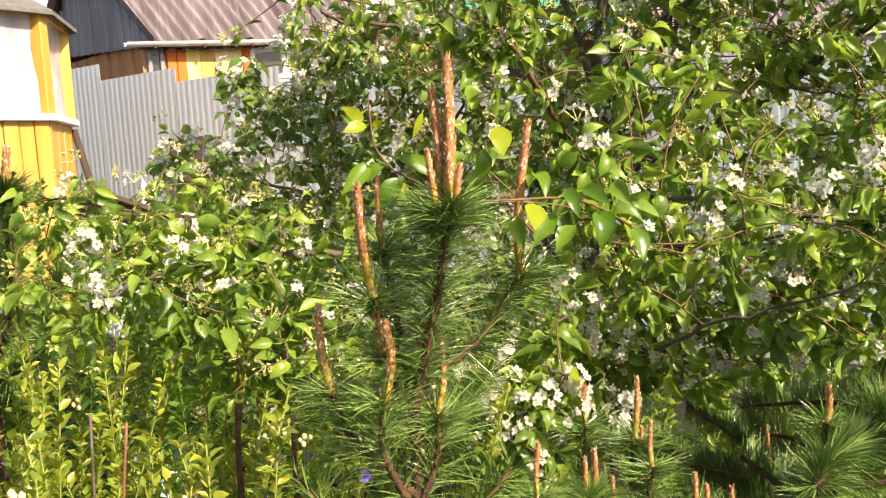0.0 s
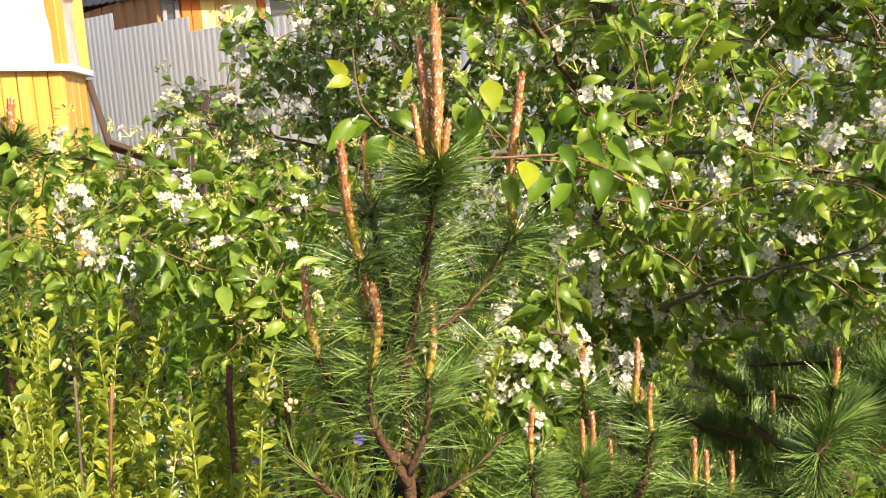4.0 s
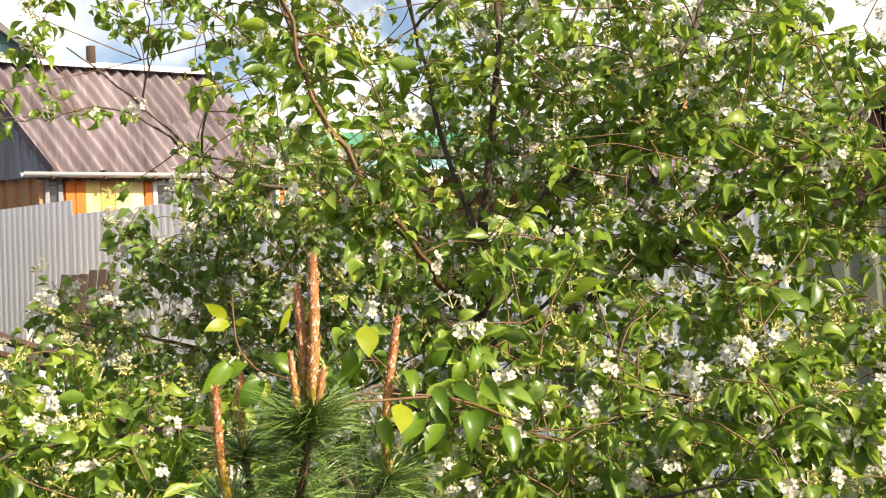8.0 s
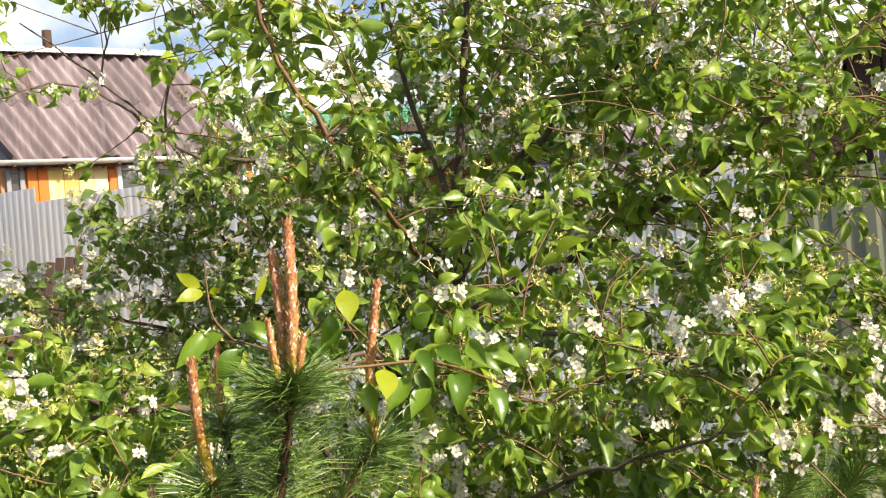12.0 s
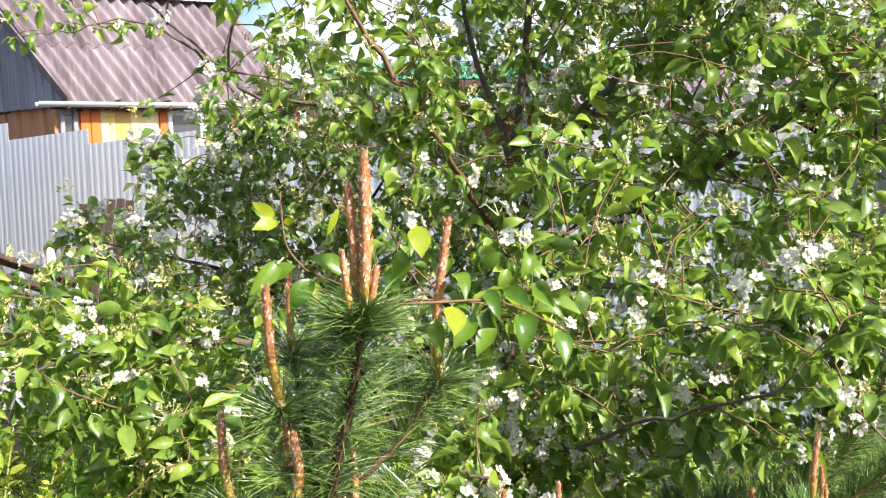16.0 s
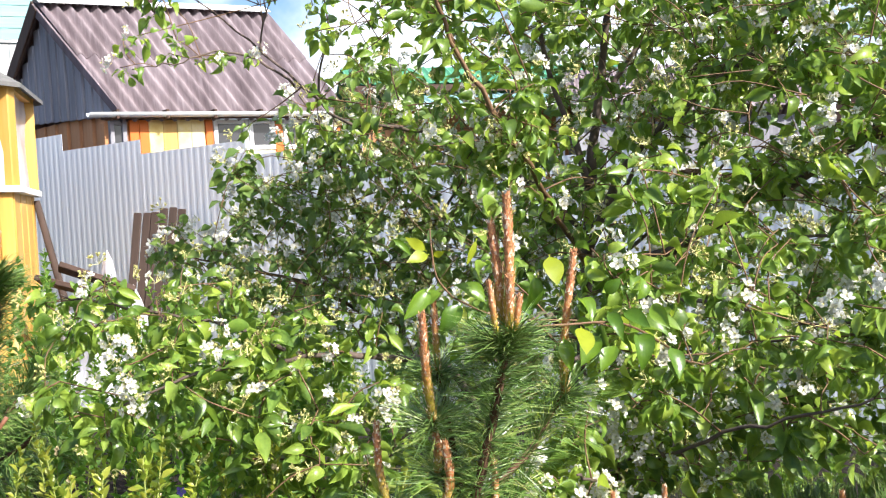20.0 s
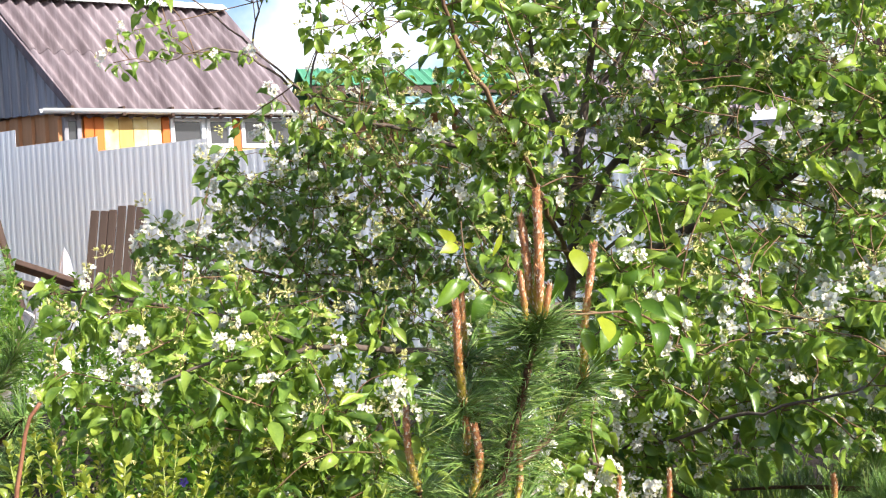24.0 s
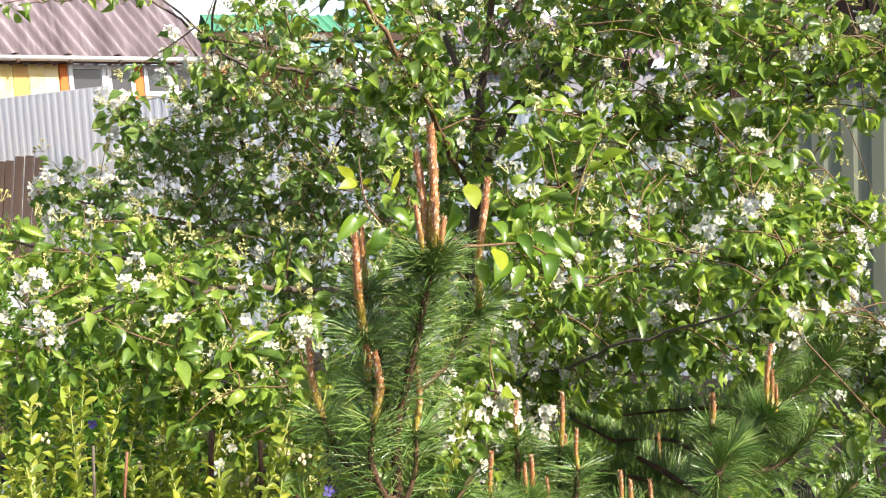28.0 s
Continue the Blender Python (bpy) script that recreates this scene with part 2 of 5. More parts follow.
M_WHITE = plain("white_paint", [(0.3, (0.66, 0.66, 0.65)), (0.7, (0.82, 0.82, 0.8))], 10, 0.5, 0.4, 0.1)
M_MINT = plain("mint_painted_board", [(0.3, (0.2, 0.36, 0.35)), (0.7, (0.29, 0.45, 0.44))], 6, 0.6, 0.3, 0.2, (0.2, 1, 4))
M_GREENROOF = plain("green_metal_roof", [(0.3, (0.03, 0.17, 0.075)), (0.7, (0.05, 0.25, 0.11))], 5, 0.4, 0.5, 0.1)
M_FELT = plain("grey_roofing_felt", [(0.3, (0.09, 0.09, 0.085)), (0.7, (0.2, 0.19, 0.18))], 25, 0.95, 0.2, 0.5)
M_FOILSHEET = plain("pale_blue_sheeting", [(0.3, (0.25, 0.31, 0.34)), (0.7, (0.38, 0.44, 0.47))], 8, 0.4, 0.5, 0.3)
M_STUCCO = plain("patchy_cream_board", [(0.3, (0.6, 0.36, 0.07)), (0.45, (0.7, 0.55, 0.2)), (0.58, (0.74, 0.63, 0.38)), (0.8, (0.75, 0.68, 0.54))], 5, 0.7, 0.3, 0.2)


def glass_material(name, color, rough):
    m = Mat(name, rough, 0.0, 0.5)
    m.p.inputs["Base Color"].default_value = (*color, 1)
    return m.m


M_PANE = glass_material("dark_window_glass", (0.05, 0.05, 0.055), 0.05)


def film_material():
    """Clear plastic film with a quilted weave, milky in the sun."""
    m = Mat("milky_plastic_film", 0.25, 0.0, 0.5)
    n = m.noise(m.coord((1, 1, 0.6)), 3.0, 3.0)
    m.color(m.ramp(n, [(0.35, (0.36, 0.34, 0.39)), (0.52, (0.6, 0.57, 0.62)), (0.66, (0.78, 0.76, 0.8))]))
    chk = m.node("ShaderNodeTexChecker", Scale=60.0)
    m.link(m.coord(), chk.inputs[0])
    m.bump(chk.outputs["Fac"], 0.2, 0.004)
    m.translucent((0.8, 0.8, 0.82, 1), 0.3)
    return m.m


M_FILM = film_material()


# ---- building helpers ----
def mesh_object(name, verts, faces, material, parent=None, label="", smooth=False, materials=None, index=None):
    me = bpy.data.meshes.new(name)
    me.from_pydata([tuple(v) for v in verts], [], faces)
    for mt in materials or [material]:
        me.materials.append(mt)
    if index is not None:
        me.polygons.foreach_set("material_index", index)
    if smooth:
        me.polygons.foreach_set("use_smooth", [True] * len(me.polygons))
    me.update()
    ob = new(name, me)
    ob.parent = parent
    if label:
        ob["label"] = label
    return ob


def part(name, bm, material, parent, label="", smooth=False):
    me = bpy.data.meshes.new(name)
    bm.to_mesh(me)
    bm.free()
    me.materials.append(material)
    if smooth:
        me.polygons.foreach_set("use_smooth", [True] * len(me.polygons))
    ob = new(name, me)
    ob.parent = parent
    if label:
        ob["label"] = label
    return ob


def thing(name, place=(0, 0, 0), turn=0.0, label="", category="", group="", kind=""):
    ob = new(name)
    ob.empty_display_size = 0.05
    ob.matrix_world = pose(*place, 0, 0, turn)
    return tagged(ob, label, category, group, kind)


def box(size, at=(0, 0, 0), bevel=0.004, turn=None):
    """A bevelled box with its centre at a place."""
    bm = bmesh.new()
    m = Matrix.Translation(at) @ (turn or Matrix()) @ Matrix.Diagonal((*size, 1))
    bmesh.ops.create_cube(bm, size=1.0, matrix=m)
    if bevel:
        bmesh.ops.bevel(bm, geom=bm.edges[:], offset=bevel, segments=1, affect="EDGES")
    return bm


def tube(points, radii, sides=6, seed=None, lumps=0.0):
    """Vertices and faces of a tapered tube along points, closed at the tip."""
    rng = random.Random(seed)
    pts = [Vector(p) for p in points]
    verts, faces = [], []
    ref = Vector((0.3, 0.9, 0.2)).normalized()
    for i, p in enumerate(pts):
        d = (pts[min(i + 1, len(pts) - 1)] - pts[max(i - 1, 0)]).normalized()
        side = d.cross(ref)
        if side.length < 0.1:
            side = d.cross(Vector((1, 0, 0)))
        side.normalize()
        up = side.cross(d)
        for k in range(sides):
            a = 2 * math.pi * k / sides
            r = radii[i] * (1 + lumps * (rng.random() - 0.5))
            verts.append(p + side * (r * math.cos(a)) + up * (r * math.sin(a)))
    for i in range(len(pts) - 1):
        for k in range(sides):
            a, b = i * sides + k, i * sides + (k + 1) % sides
            faces.append((a, b, b + sides, a + sides))
    faces.append(tuple(range((len(pts) - 1) * sides, len(pts) * sides)))
    faces.append(tuple(reversed(range(sides))))
    return verts, faces


def curve_points(points, n):
    """n + 1 points on a smooth line through the given ones."""
    pts = [Vector(p) for p in points]
    pts = [pts[0] * 2 - pts[1]] + pts + [pts[-1] * 2 - pts[-2]]
    out = []
    segs = len(pts) - 3
    for i in range(n + 1):
        u = i / n * segs
        k = min(int(u), segs - 1)
        u -= k
        a, b, c, d = pts[k:k + 4]
        out.append(0.5 * (2 * b + (c - a) * u + (2 * a - 5 * b + 4 * c - d) * u * u + (3 * b - 3 * c + d - a) * u ** 3))
    return out


class Soup:
    """Many small pieces gathered into one mesh."""

    def __init__(self):
        self.v, self.f, self.i, self.n = [], [], [], 0

    def add(self, verts, faces, index=0):
        k = self.n
        self.v.extend(verts)
        self.f.extend(tuple(a + k for a in face) for face in faces)
        self.i.extend([index] * len(faces))
        self.n += len(verts)

    def put(self, name, material, parent, label="", smooth=False, materials=None):
        return mesh_object(name, self.v, self.f, material, parent, label, smooth, materials, self.i if materials else None)


def ground_height(x, y):
    rise = 0.05 * max(0.0, y - 3.0)
    return rise * min(1.0, max(0.0, (2.5 - x) / 3.5))


# ---- ground ----
def build_ground():
    n, verts, faces = 70, [], []
    axis = [math.copysign(abs(u) ** 3.2, u) for u in np.linspace(-1, 1, n)]
    for j in range(n):
        for i in range(n):
            x, y = axis[i] * 900, 3 + axis[j] * 900
            near = math.hypot(x, y - 3) < 14
            z = (ground_height(x, min(y, 14)) + (noise.noise((x * 1.7, y * 1.7, 0)) * 0.04)) if near else ground_height(x, min(y, 14))
            verts.append((x, y, z))
    for j in range(n - 1):
        for i in range(n - 1):
            a = j * n + i
            faces.append((a, a + 1, a + n + 1, a + n))
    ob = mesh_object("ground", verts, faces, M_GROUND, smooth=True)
    tagged(ob, "garden soil with rough grass, darkened for shade under plants", "ground", kind="structure")


build_ground()

# ---- clouds low over the far side ----
def cloud_bank():
    m = bpy.data.materials.new("white_cloud")
    m.use_nodes = True
    t = m.node_tree
    t.nodes.clear()
    out, mx, tr, em = (t.nodes.new(k) for k in ("ShaderNodeOutputMaterial", "ShaderNodeMixShader", "ShaderNodeBsdfTransparent", "ShaderNodeEmission"))
    em.inputs[0].default_value, em.inputs[1].default_value = (1.0, 0.98, 0.96, 1), 0.75
    tc, ns, rp = (t.nodes.new(k) for k in ("ShaderNodeTexCoord", "ShaderNodeTexNoise", "ShaderNodeValToRGB"))
    ns.inputs["Scale"].default_value, ns.inputs["Detail"].default_value = 0.0065, 7.0
    rp.color_ramp.elements[0].position, rp.color_ramp.elements[1].position = 0.34, 0.52
    t.links.new(tc.outputs["Object"], ns.inputs["Vector"])
    t.links.new(ns.outputs["Fac"], rp.inputs[0])
    t.links.new(rp.outputs[0], mx.inputs[0])
    t.links.new(tr.outputs[0], mx.inputs[1])
    t.links.new(em.outputs[0], mx.inputs[2])
    t.links.new(mx.outputs[0], out.inputs[0])
    vs, fs, n = [], [], 24
    for j in range(5):
        for i in range(n + 1):
            a = radians(-65 + 130 * i / n)
            r = 900 - 60 * j
            vs.append((r * math.sin(a), r * math.cos(a), j * 150))
    for j in range(4):
        for i in range(n):
            q = j * (n + 1) + i
            fs.append((q, q + 1, q + n + 2, q + n + 1))
    tagged(mesh_object("backdrop", vs, fs, m, smooth=True), "white clouds in a pale blue sky", "sky", kind="structure")


cloud_bank()

# ---- sheet fence ----
F0, FD = Vector((-0.814, 8.167, 0)), Vector((0.6865, -0.7272, 0))


def corrugated(length, height, pitch, depth, flat=0.5, n_up=1):
    """A trapezoid-ribbed sheet standing along x, its foot at z 0."""
    verts, faces = [], []
    xs = []
    k = 0
    while k * pitch < length - 1e-6:
        x = k * pitch
        xs += [(x, 0), (x + pitch * flat * 0.8, 0), (x + pitch * (flat * 0.8 + 0.14), depth), (x + pitch * 0.86, depth)]
        k += 1
    xs.append((k * pitch, 0))
    xs = [(min(x, length), d) for x, d in xs if x <= length + pitch * 0.4]
    for z in (0, height):
        for off in (0, 0.0012):
            verts += [(x, d + off, z) for x, d in xs]
    m = len(xs)
    for i in range(m - 1):
        faces.append((i, i + 1, 2 * m + i + 1, 2 * m + i))
        faces.append((m + i + 1, m + i, 3 * m + i, 3 * m + i + 1))
        faces.append((2 * m + i, 2 * m + i + 1, 3 * m + i + 1, 3 * m + i))
    return verts, faces


def sheet_fence(name, edges, tops, pitch, depth, material, label, heights=2.0):
    """Sheets between the given places along the fence line, each with its own top."""
    turn = math.degrees(math.atan2(FD.y, FD.x))
    fence = thing(name, (0, 0, 0), 0, label, "fence", kind="structure")
    back = Vector((FD.y, -FD.x, 0))
    for a, b, top in zip(edges, edges[1:], tops):
        p = F0 + FD * a
        v, f = corrugated(b - a + 0.02, heights, pitch, depth)
        ob = mesh_object("sheet", v, f, material, fence)
        ob.matrix_world = pose(p.x, p.y, top - heights, 0, 0, turn)
        post = part("post", box((0.04, 0.04, heights - 0.1)), M_GREYBOARD, fence)
        q = p - back * 0.06
        post.matrix_world = pose(q.x, q.y, top - heights / 2 - 0.12, 0, 0, turn)
        for dz in (0.25, 1.0, 1.7):
            q = F0 + FD * ((a + b) / 2) - back * 0.035
            rail = part("rail", box((b - a, 0.02, 0.04)), M_GREYBOARD, fence)
            rail.matrix_world = pose(q.x, q.y, top - heights + dz, 0, 0, turn)
    return fence


sheet_fence("fence_north", [-7.91, -6.78, -5.65, -4.52, -3.39, -2.235, -1.065, 0.01, 1.24, 2.37, 3.5, 4.63, 5.65],
            [2.80, 2.69, 2.57, 2.46, 2.37, 2.25, 2.10, 1.98, 1.86, 1.735, 1.63, 1.56], 0.0754, 0.0016, M_STEEL,
            "silver corrugated sheet metal fence stepped down a slope")
sheet_fence("fence_east", [5.65 + 1.13 * i for i in range(8)], [1.53, 1.46, 1.40, 1.34, 1.28, 1.22, 1.16], 0.141, 0.006, M_STEELG,
            "grey-green ribbed sheet metal fence, coloured darker for shade")


# ---- shed behind the fence ----
def build_shed():
    shed = thing("shed", (-1.472, 10.117, 0.0), 13.0, "old timber shed with pinkish fibre cement roof and orange front", "shed")
    shed.matrix_world = shed.matrix_world @ pose(0, 0, 0, 0, -0.4, 0)
    eave, ridge, half, length = 2.60, 4.05, 1.55, 2.66
    back = 2 * half
    # walls: the front stands back under the eave
    y0 = 0.12

    def add(name, size, at, mat, label="", bevel=0.004, parent=shed):
        ob = part(name, box(size, at, bevel), mat, parent, label)
        return ob

    add("wall", (2.6, 0.1, 2.5), (1.36, y0, 1.25), M_BROWNWALL, "brown boarded front wall")
    for i in range(10):
        y = 0.18 + (back - 0.4) / 10 * (i + 0.5)
        lean = 0.2 * (1 - y / half) if y < half else 0.15 * (1 - y / half)
        add("wall_board", (0.06, (back - 0.4) / 10 - 0.004, 2.66), (0.13 + lean, y, 1.33), M_BROWNWALL, "brown end wall board", 0.003)
    add("wall", (0.1, back - 0.5, 2.3), (2.58, half, 1.15), M_BROWNWALL)
    add("wall", (2.5, 0.1, 2.3), (1.36, back - 0.3, 1.15), M_BROWNWALL)
    # grey boards of the gable
    slope = (ridge - eave) / half
    n = 17
    for i in range(n):
        w = (back - 0.1) / n
        y = 0.05 + w * (i + 0.5)
        top = eave + slope * (half - abs(y - half)) - 0.1
        foot = eave - 0.03 + 0.068 * y
        if top > foot + 0.05:
            lean = 0.2 * (1 - y / half) if y < half else 0.15 * (1 - y / half)
            add("gable_board", (0.03, w - 0.004, top - foot), (0.05 + lean + 0.004 * (i % 2), y, (top + foot) / 2), M_GREYBOARD, bevel=0.003)
    # roof sheets, waves running down the slope, two courses with a lap
    run = math.hypot(half, ridge - eave)
    ang = math.degrees(math.atan2(ridge - eave, half))
    pitch, amp = 0.148, 0.034
    for side in (0, 1):
        for course in range(2):
            for sheet in range(3):
                L = length / 3 + 0.04
                nx = int(L / pitch * 8)
                vs, fs = [], []
                y_a, y_b = (-0.12, run * 0.53) if course == 0 else (run * 0.49, run + 0.01)
                lift = 0.0 if course == 0 else 0.012
                for thick in (0.0, -0.007):
                    for yy in (y_a, y_b):
                        for i in range(nx + 1):
                            x = sheet * length / 3 + i / nx * L
                            z = amp * math.sin(2 * math.pi * x / pitch) + lift * (1 - (yy - y_a) / (y_b - y_a)) + thick + 0.004 * (sheet % 2)
                            pull = 0.2 * (1 - yy / run) * (1 - x / length) if side == 0 else 0.15 * (1 - yy / run) * (x / length)
                            vs.append((x + pull, yy, z))
                m = nx + 1
                for i in range(nx):
                    fs.append((i, i + 1, m + i + 1, m + i))
                    fs.append((2 * m + i + 1, 2 * m + i, 3 * m + i, 3 * m + i + 1))
                    fs.append((i + 1, i, 2 * m + i, 2 * m + i + 1))
                ob = mesh_object("roof_sheet", vs, fs, M_SLATE, shed, smooth=True)
                m4 = pose(0, 0, eave, ang, 0, 0)
                if side:
                    m4 = pose(length, back, eave, 0, 0, 180) @ pose(0, 0, 0, ang, 0, 0)
                ob.matrix_local = m4
    # ridge cap and dark barge boards
    for s in (-1, 1):
        bm = box((length + 0.06, 0.16, 0.012), (0, s * 0.07, 0), 0.002, pose(0, 0, 0, -s * ang * 0.8, 0, 0))
        ob = part("ridge_cap", bm, M_WHITE, shed, "pale metal ridge cap")
        ob.matrix_local = pose(length / 2, half, ridge + 0.04)
        barge = part("barge_board", box((0.025, run + 0.1, 0.1 if s > 0 else 0.2)), M_SLATE if s > 0 else M_DARKBROWN, shed, "worn reddish verge board" if s > 0 else "dark barge board")
        barge.matrix_local = pose(0.09 if s > 0 else -0.12, half - s * half / 2, (eave + ridge) / 2 - 0.06, s * ang, 0, 0) @ pose(0, 0, 0, 0, 0, 7.0 if s > 0 else 4.0)
    # front: orange posts, cream panels, windows
    zt = eave - 0.08
    for x0, x1 in ((0.30, 0.395), (0.40, 0.495), (1.09, 1.17), (1.86, 1.95), (2.59, 2.66)):
        add("board", (x1 - x0, 0.03, 1.95), ((x0 + x1) / 2, y0 - 0.07, zt - 0.975), M_ORANGE, "orange painted post")
    for i in range(4):
        add("board", (0.144, 0.025, 1.95), (0.57 + i * 0.1475, y0 - 0.068 + 0.003 * (i % 2), zt - 0.975), M_STUCCO if i != 1 else M_YELLOW, "patchy yellow cream board")
    for x0, x1, low in ((0.10, 0.27, 0.62), (1.175, 1.555, 0.24), (1.565, 1.855, 0.24), (1.955, 2.27, 0.24), (2.28, 2.585, 0.24)):
        x, w = (x0 + x1) / 2, x1 - x0
        deep = y0 - 0.055 if x0 > 1 else y0 - 0.052
        win = part("window", box((w - 0.08, 0.014, low), (x, deep, zt - 0.05 - low / 2)), M_PANE, shed, "dark window pane")
        trim_mat, say = (M_WHITE, "white painted frame") if x0 > 1 else (M_GREYBOARD, "grey painted frame")
        for e in (x0 + 0.022, x1 - 0.022):
            part("window_frame", box((0.044, 0.05, low + 0.1), (e, y0 - 0.07, zt - 0.05 - low / 2)), trim_mat, win, say)
        for dz in (-0.025, -0.075 - low):
            part("window_frame", box((w - 0.09, 0.05, 0.05), (x, y0 - 0.068, zt + dz)), trim_mat, win, say)
        if x0 > 1:
            part("lower_panel", box((w, 0.03, 0.6), (x, y0 - 0.066, zt - 0.1 - low - 0.305)), M_STUCCO, win, "cream board under the window")
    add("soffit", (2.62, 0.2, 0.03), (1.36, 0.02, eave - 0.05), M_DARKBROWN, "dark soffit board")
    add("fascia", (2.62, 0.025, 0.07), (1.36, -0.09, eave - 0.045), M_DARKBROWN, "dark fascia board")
    # gutter: a half pipe on brackets
    vs, fs = [], []
    ns = 8
    for x in (-0.16, 2.5):
        for r in (0.05, 0.044):
            for k in range(ns + 1):
                a = math.pi + math.pi * k / ns
                vs.append((x, r * math.cos(a), r * math.sin(a)))
    m = ns + 1
    for k in range(ns):
        fs.append((k, k + 1, 2 * m + k + 1, 2 * m + k))
        fs.append((m + k + 1, m + k, 3 * m + k, 3 * m + k + 1))
        fs.append((k + 1, k, m + k, m + k + 1))
    g = mesh_object("gutter", vs, fs, M_WHITE, shed, "white half-round gutter", True)
    g.matrix_local = pose(0.0, -0.12, eave - 0.02)
    for x in (0.12, 0.62, 1.12, 1.62, 2.2):
        part("bracket", box((0.03, 0.11, 0.1), (x, -0.1, eave - 0.04)), M_DARKBROWN, shed)
    v, f = tube([(1.25, half, ridge - 0.15), (1.25, half, ridge + 0.1), (1.25, half, ridge + 0.28)], [0.05, 0.05, 0.05], 12)
    mesh_object("stove_pipe", v, f, M_DARKBROWN, shed, "grey metal stove pipe", True)
    # the old shed has settled out of square: its ends lean back to one side in plan
    skew = Matrix(((1, -0.28, 0, 0.15), (0, 1, 0, 0), (0, 0, 1, 0), (0, 0, 0, 1)))
    for ob in shed.children_recursive:
        ob.data.transform(skew @ ob.matrix_basis)
        ob.matrix_basis = Matrix()


build_shed()


# ---- gazebo ----
def build_gazebo():
    cx, cy, R = -2.5, 7.20, 1.03
    gz = thing("gazebo", (0, 0, 0), 0, "yellow varnished octagonal gazebo glazed with milky plastic film", "gazebo")
    sill, top = 1.655, 2.40
    corner = [(cx + R * math.cos(radians(24.0 + 45 * k)), cy + R * math.sin(radians(24.0 + 45 * k))) for k in range(8)]
    for k in range(8):
        a, b = Vector((*corner[k], 0)), Vector((*corner[(k + 1) % 8], 0))
        mid, d = (a + b) / 2, (b - a)
        turn = math.degrees(math.atan2(d.y, d.x))
        base = pose(mid.x, mid.y, 0, 0, 0, turn)
        nb = 7
        for i in range(nb):
            w = d.length / nb
            ob = part("board", box((w - 0.006, 0.03, sill - 0.1), ((i - nb / 2 + 0.5) * w, 0.004 * (i % 2), (sill + 0.1) / 2), 0.005), M_YELLOW, gz)
            ob.matrix_local = base
        ob = part("sill", box((d.length + 0.05, 0.13, 0.045), (0, 0, sill)), M_WHITE, gz, "white painted sill")
        ob.matrix_local = base
        # film that bellies a little
        vs, fs, n = [], [], 6
        for j in range(n + 1):
            for i in range(n + 1):
                u, v = i / n - 0.5, j / n
                vs.append((u * (d.length - 0.08), 0.03 * noise.noise((u * 3 + k, v * 3, 0.5)) + 0.01, sill + 0.02 + v * (top - sill - 0.06)))
        for j in range(n):
            for i in range(n):
                q = j * (n + 1) + i
                fs.append((q, q + 1, q + n + 2, q + n + 1))
        ob = mesh_object("film", vs, fs, M_FILM, gz, "milky quilted plastic film", True)
        ob.matrix_local = base
        ob = part("beam", box((d.length + 0.02, 0.07, 0.07), (0, 0, top - 0.02)), M_YELLOW, gz, "yellow top beam")
        ob.matrix_local = base
        post = part("post", box((0.085, 0.085, top - sill), (0, 0, (top + sill) / 2), 0.006), M_YELLOW, gz, "yellow corner post")
        post.matrix_local = pose(a.x, a.y, 0, 0, 0, turn - 22.5)
    ro, apex = 1.15, 3.05
    for k in range(8):
        a = [cx + ro * R / 1.03 * math.cos(radians(24.0 + 45 * k)), cy + ro * math.sin(radians(24.0 + 45 * k)), top - 0.03]
        b = [cx + ro * R / 1.03 * math.cos(radians(69.0 + 45 * k)), cy + ro * math.sin(radians(69.0 + 45 * k)), top - 0.03]
        c = [cx, cy, apex]
        low = [[p[0], p[1], p[2] - 0.03] for p in (a, b, c)]
        mesh_object("roof_panel", [a, b, c, *low], [(0, 1, 2), (5, 4, 3), (0, 3, 4, 1), (1, 4, 5, 2), (2, 5, 3, 0)], M_FELT, gz, "grey felt roof panel")


build_gazebo()


# ---- far houses ----
def gable_house(name, place, turn, width, depth, wall_h, ridge_h, wall, roof, label, over=0.35):
    h = thing(name, place, turn, label, "house")
    w, d = width / 2, depth
    vs = [(-w, 0, 0), (w, 0, 0), (w, 0, wall_h), (0, 0, ridge_h), (-w, 0, wall_h), (-w, d, 0), (w, d, 0), (w, d, wall_h), (0, d, ridge_h), (-w, d, wall_h)]
    fs = [(0, 1, 2, 3, 4), (9, 8, 7, 6, 5), (1, 6, 7, 2), (5, 0, 4, 9)]
    mesh_object("wall", vs, fs, wall, h)
    sl = (ridge_h - wall_h) / w
    for s in (-1, 1):
        e = s * (w + over)
        ze = ridge_h - sl * (w + over)
        q = [(0, -over, ridge_h), (e, -over, ze), (e, d + over, ze), (0, d + over, ridge_h)]
        v = [(x, y, z + 0.1) for x, y, z in q] + [(x, y, z - 0.06) for x, y, z in q]
        f = [(0, 1, 2, 3), (7, 6, 5, 4), (0, 4, 5, 1), (1, 5, 6, 2), (2, 6, 7, 3), (3, 7, 4, 0)]
        mesh_object("roof", v, f, roof, h)
    return h


mint = gable_house("house", (-3.8, 21.1, 0.0), 8, 6.4, 8.0, 4.75, 7.35, M_MINT, M_FELT, "mint green painted timber house with grey roof")
for i in range(7):
    half = min(3.2, (7.3 - (5.7 + i * 0.24)) / 0.8125)
    if half > 0.1:
        part("cladding_board", box((2 * half, 0.03, 0.232), (0, -0.02, 5.7 + i * 0.24), 0.006), M_MINT, mint)
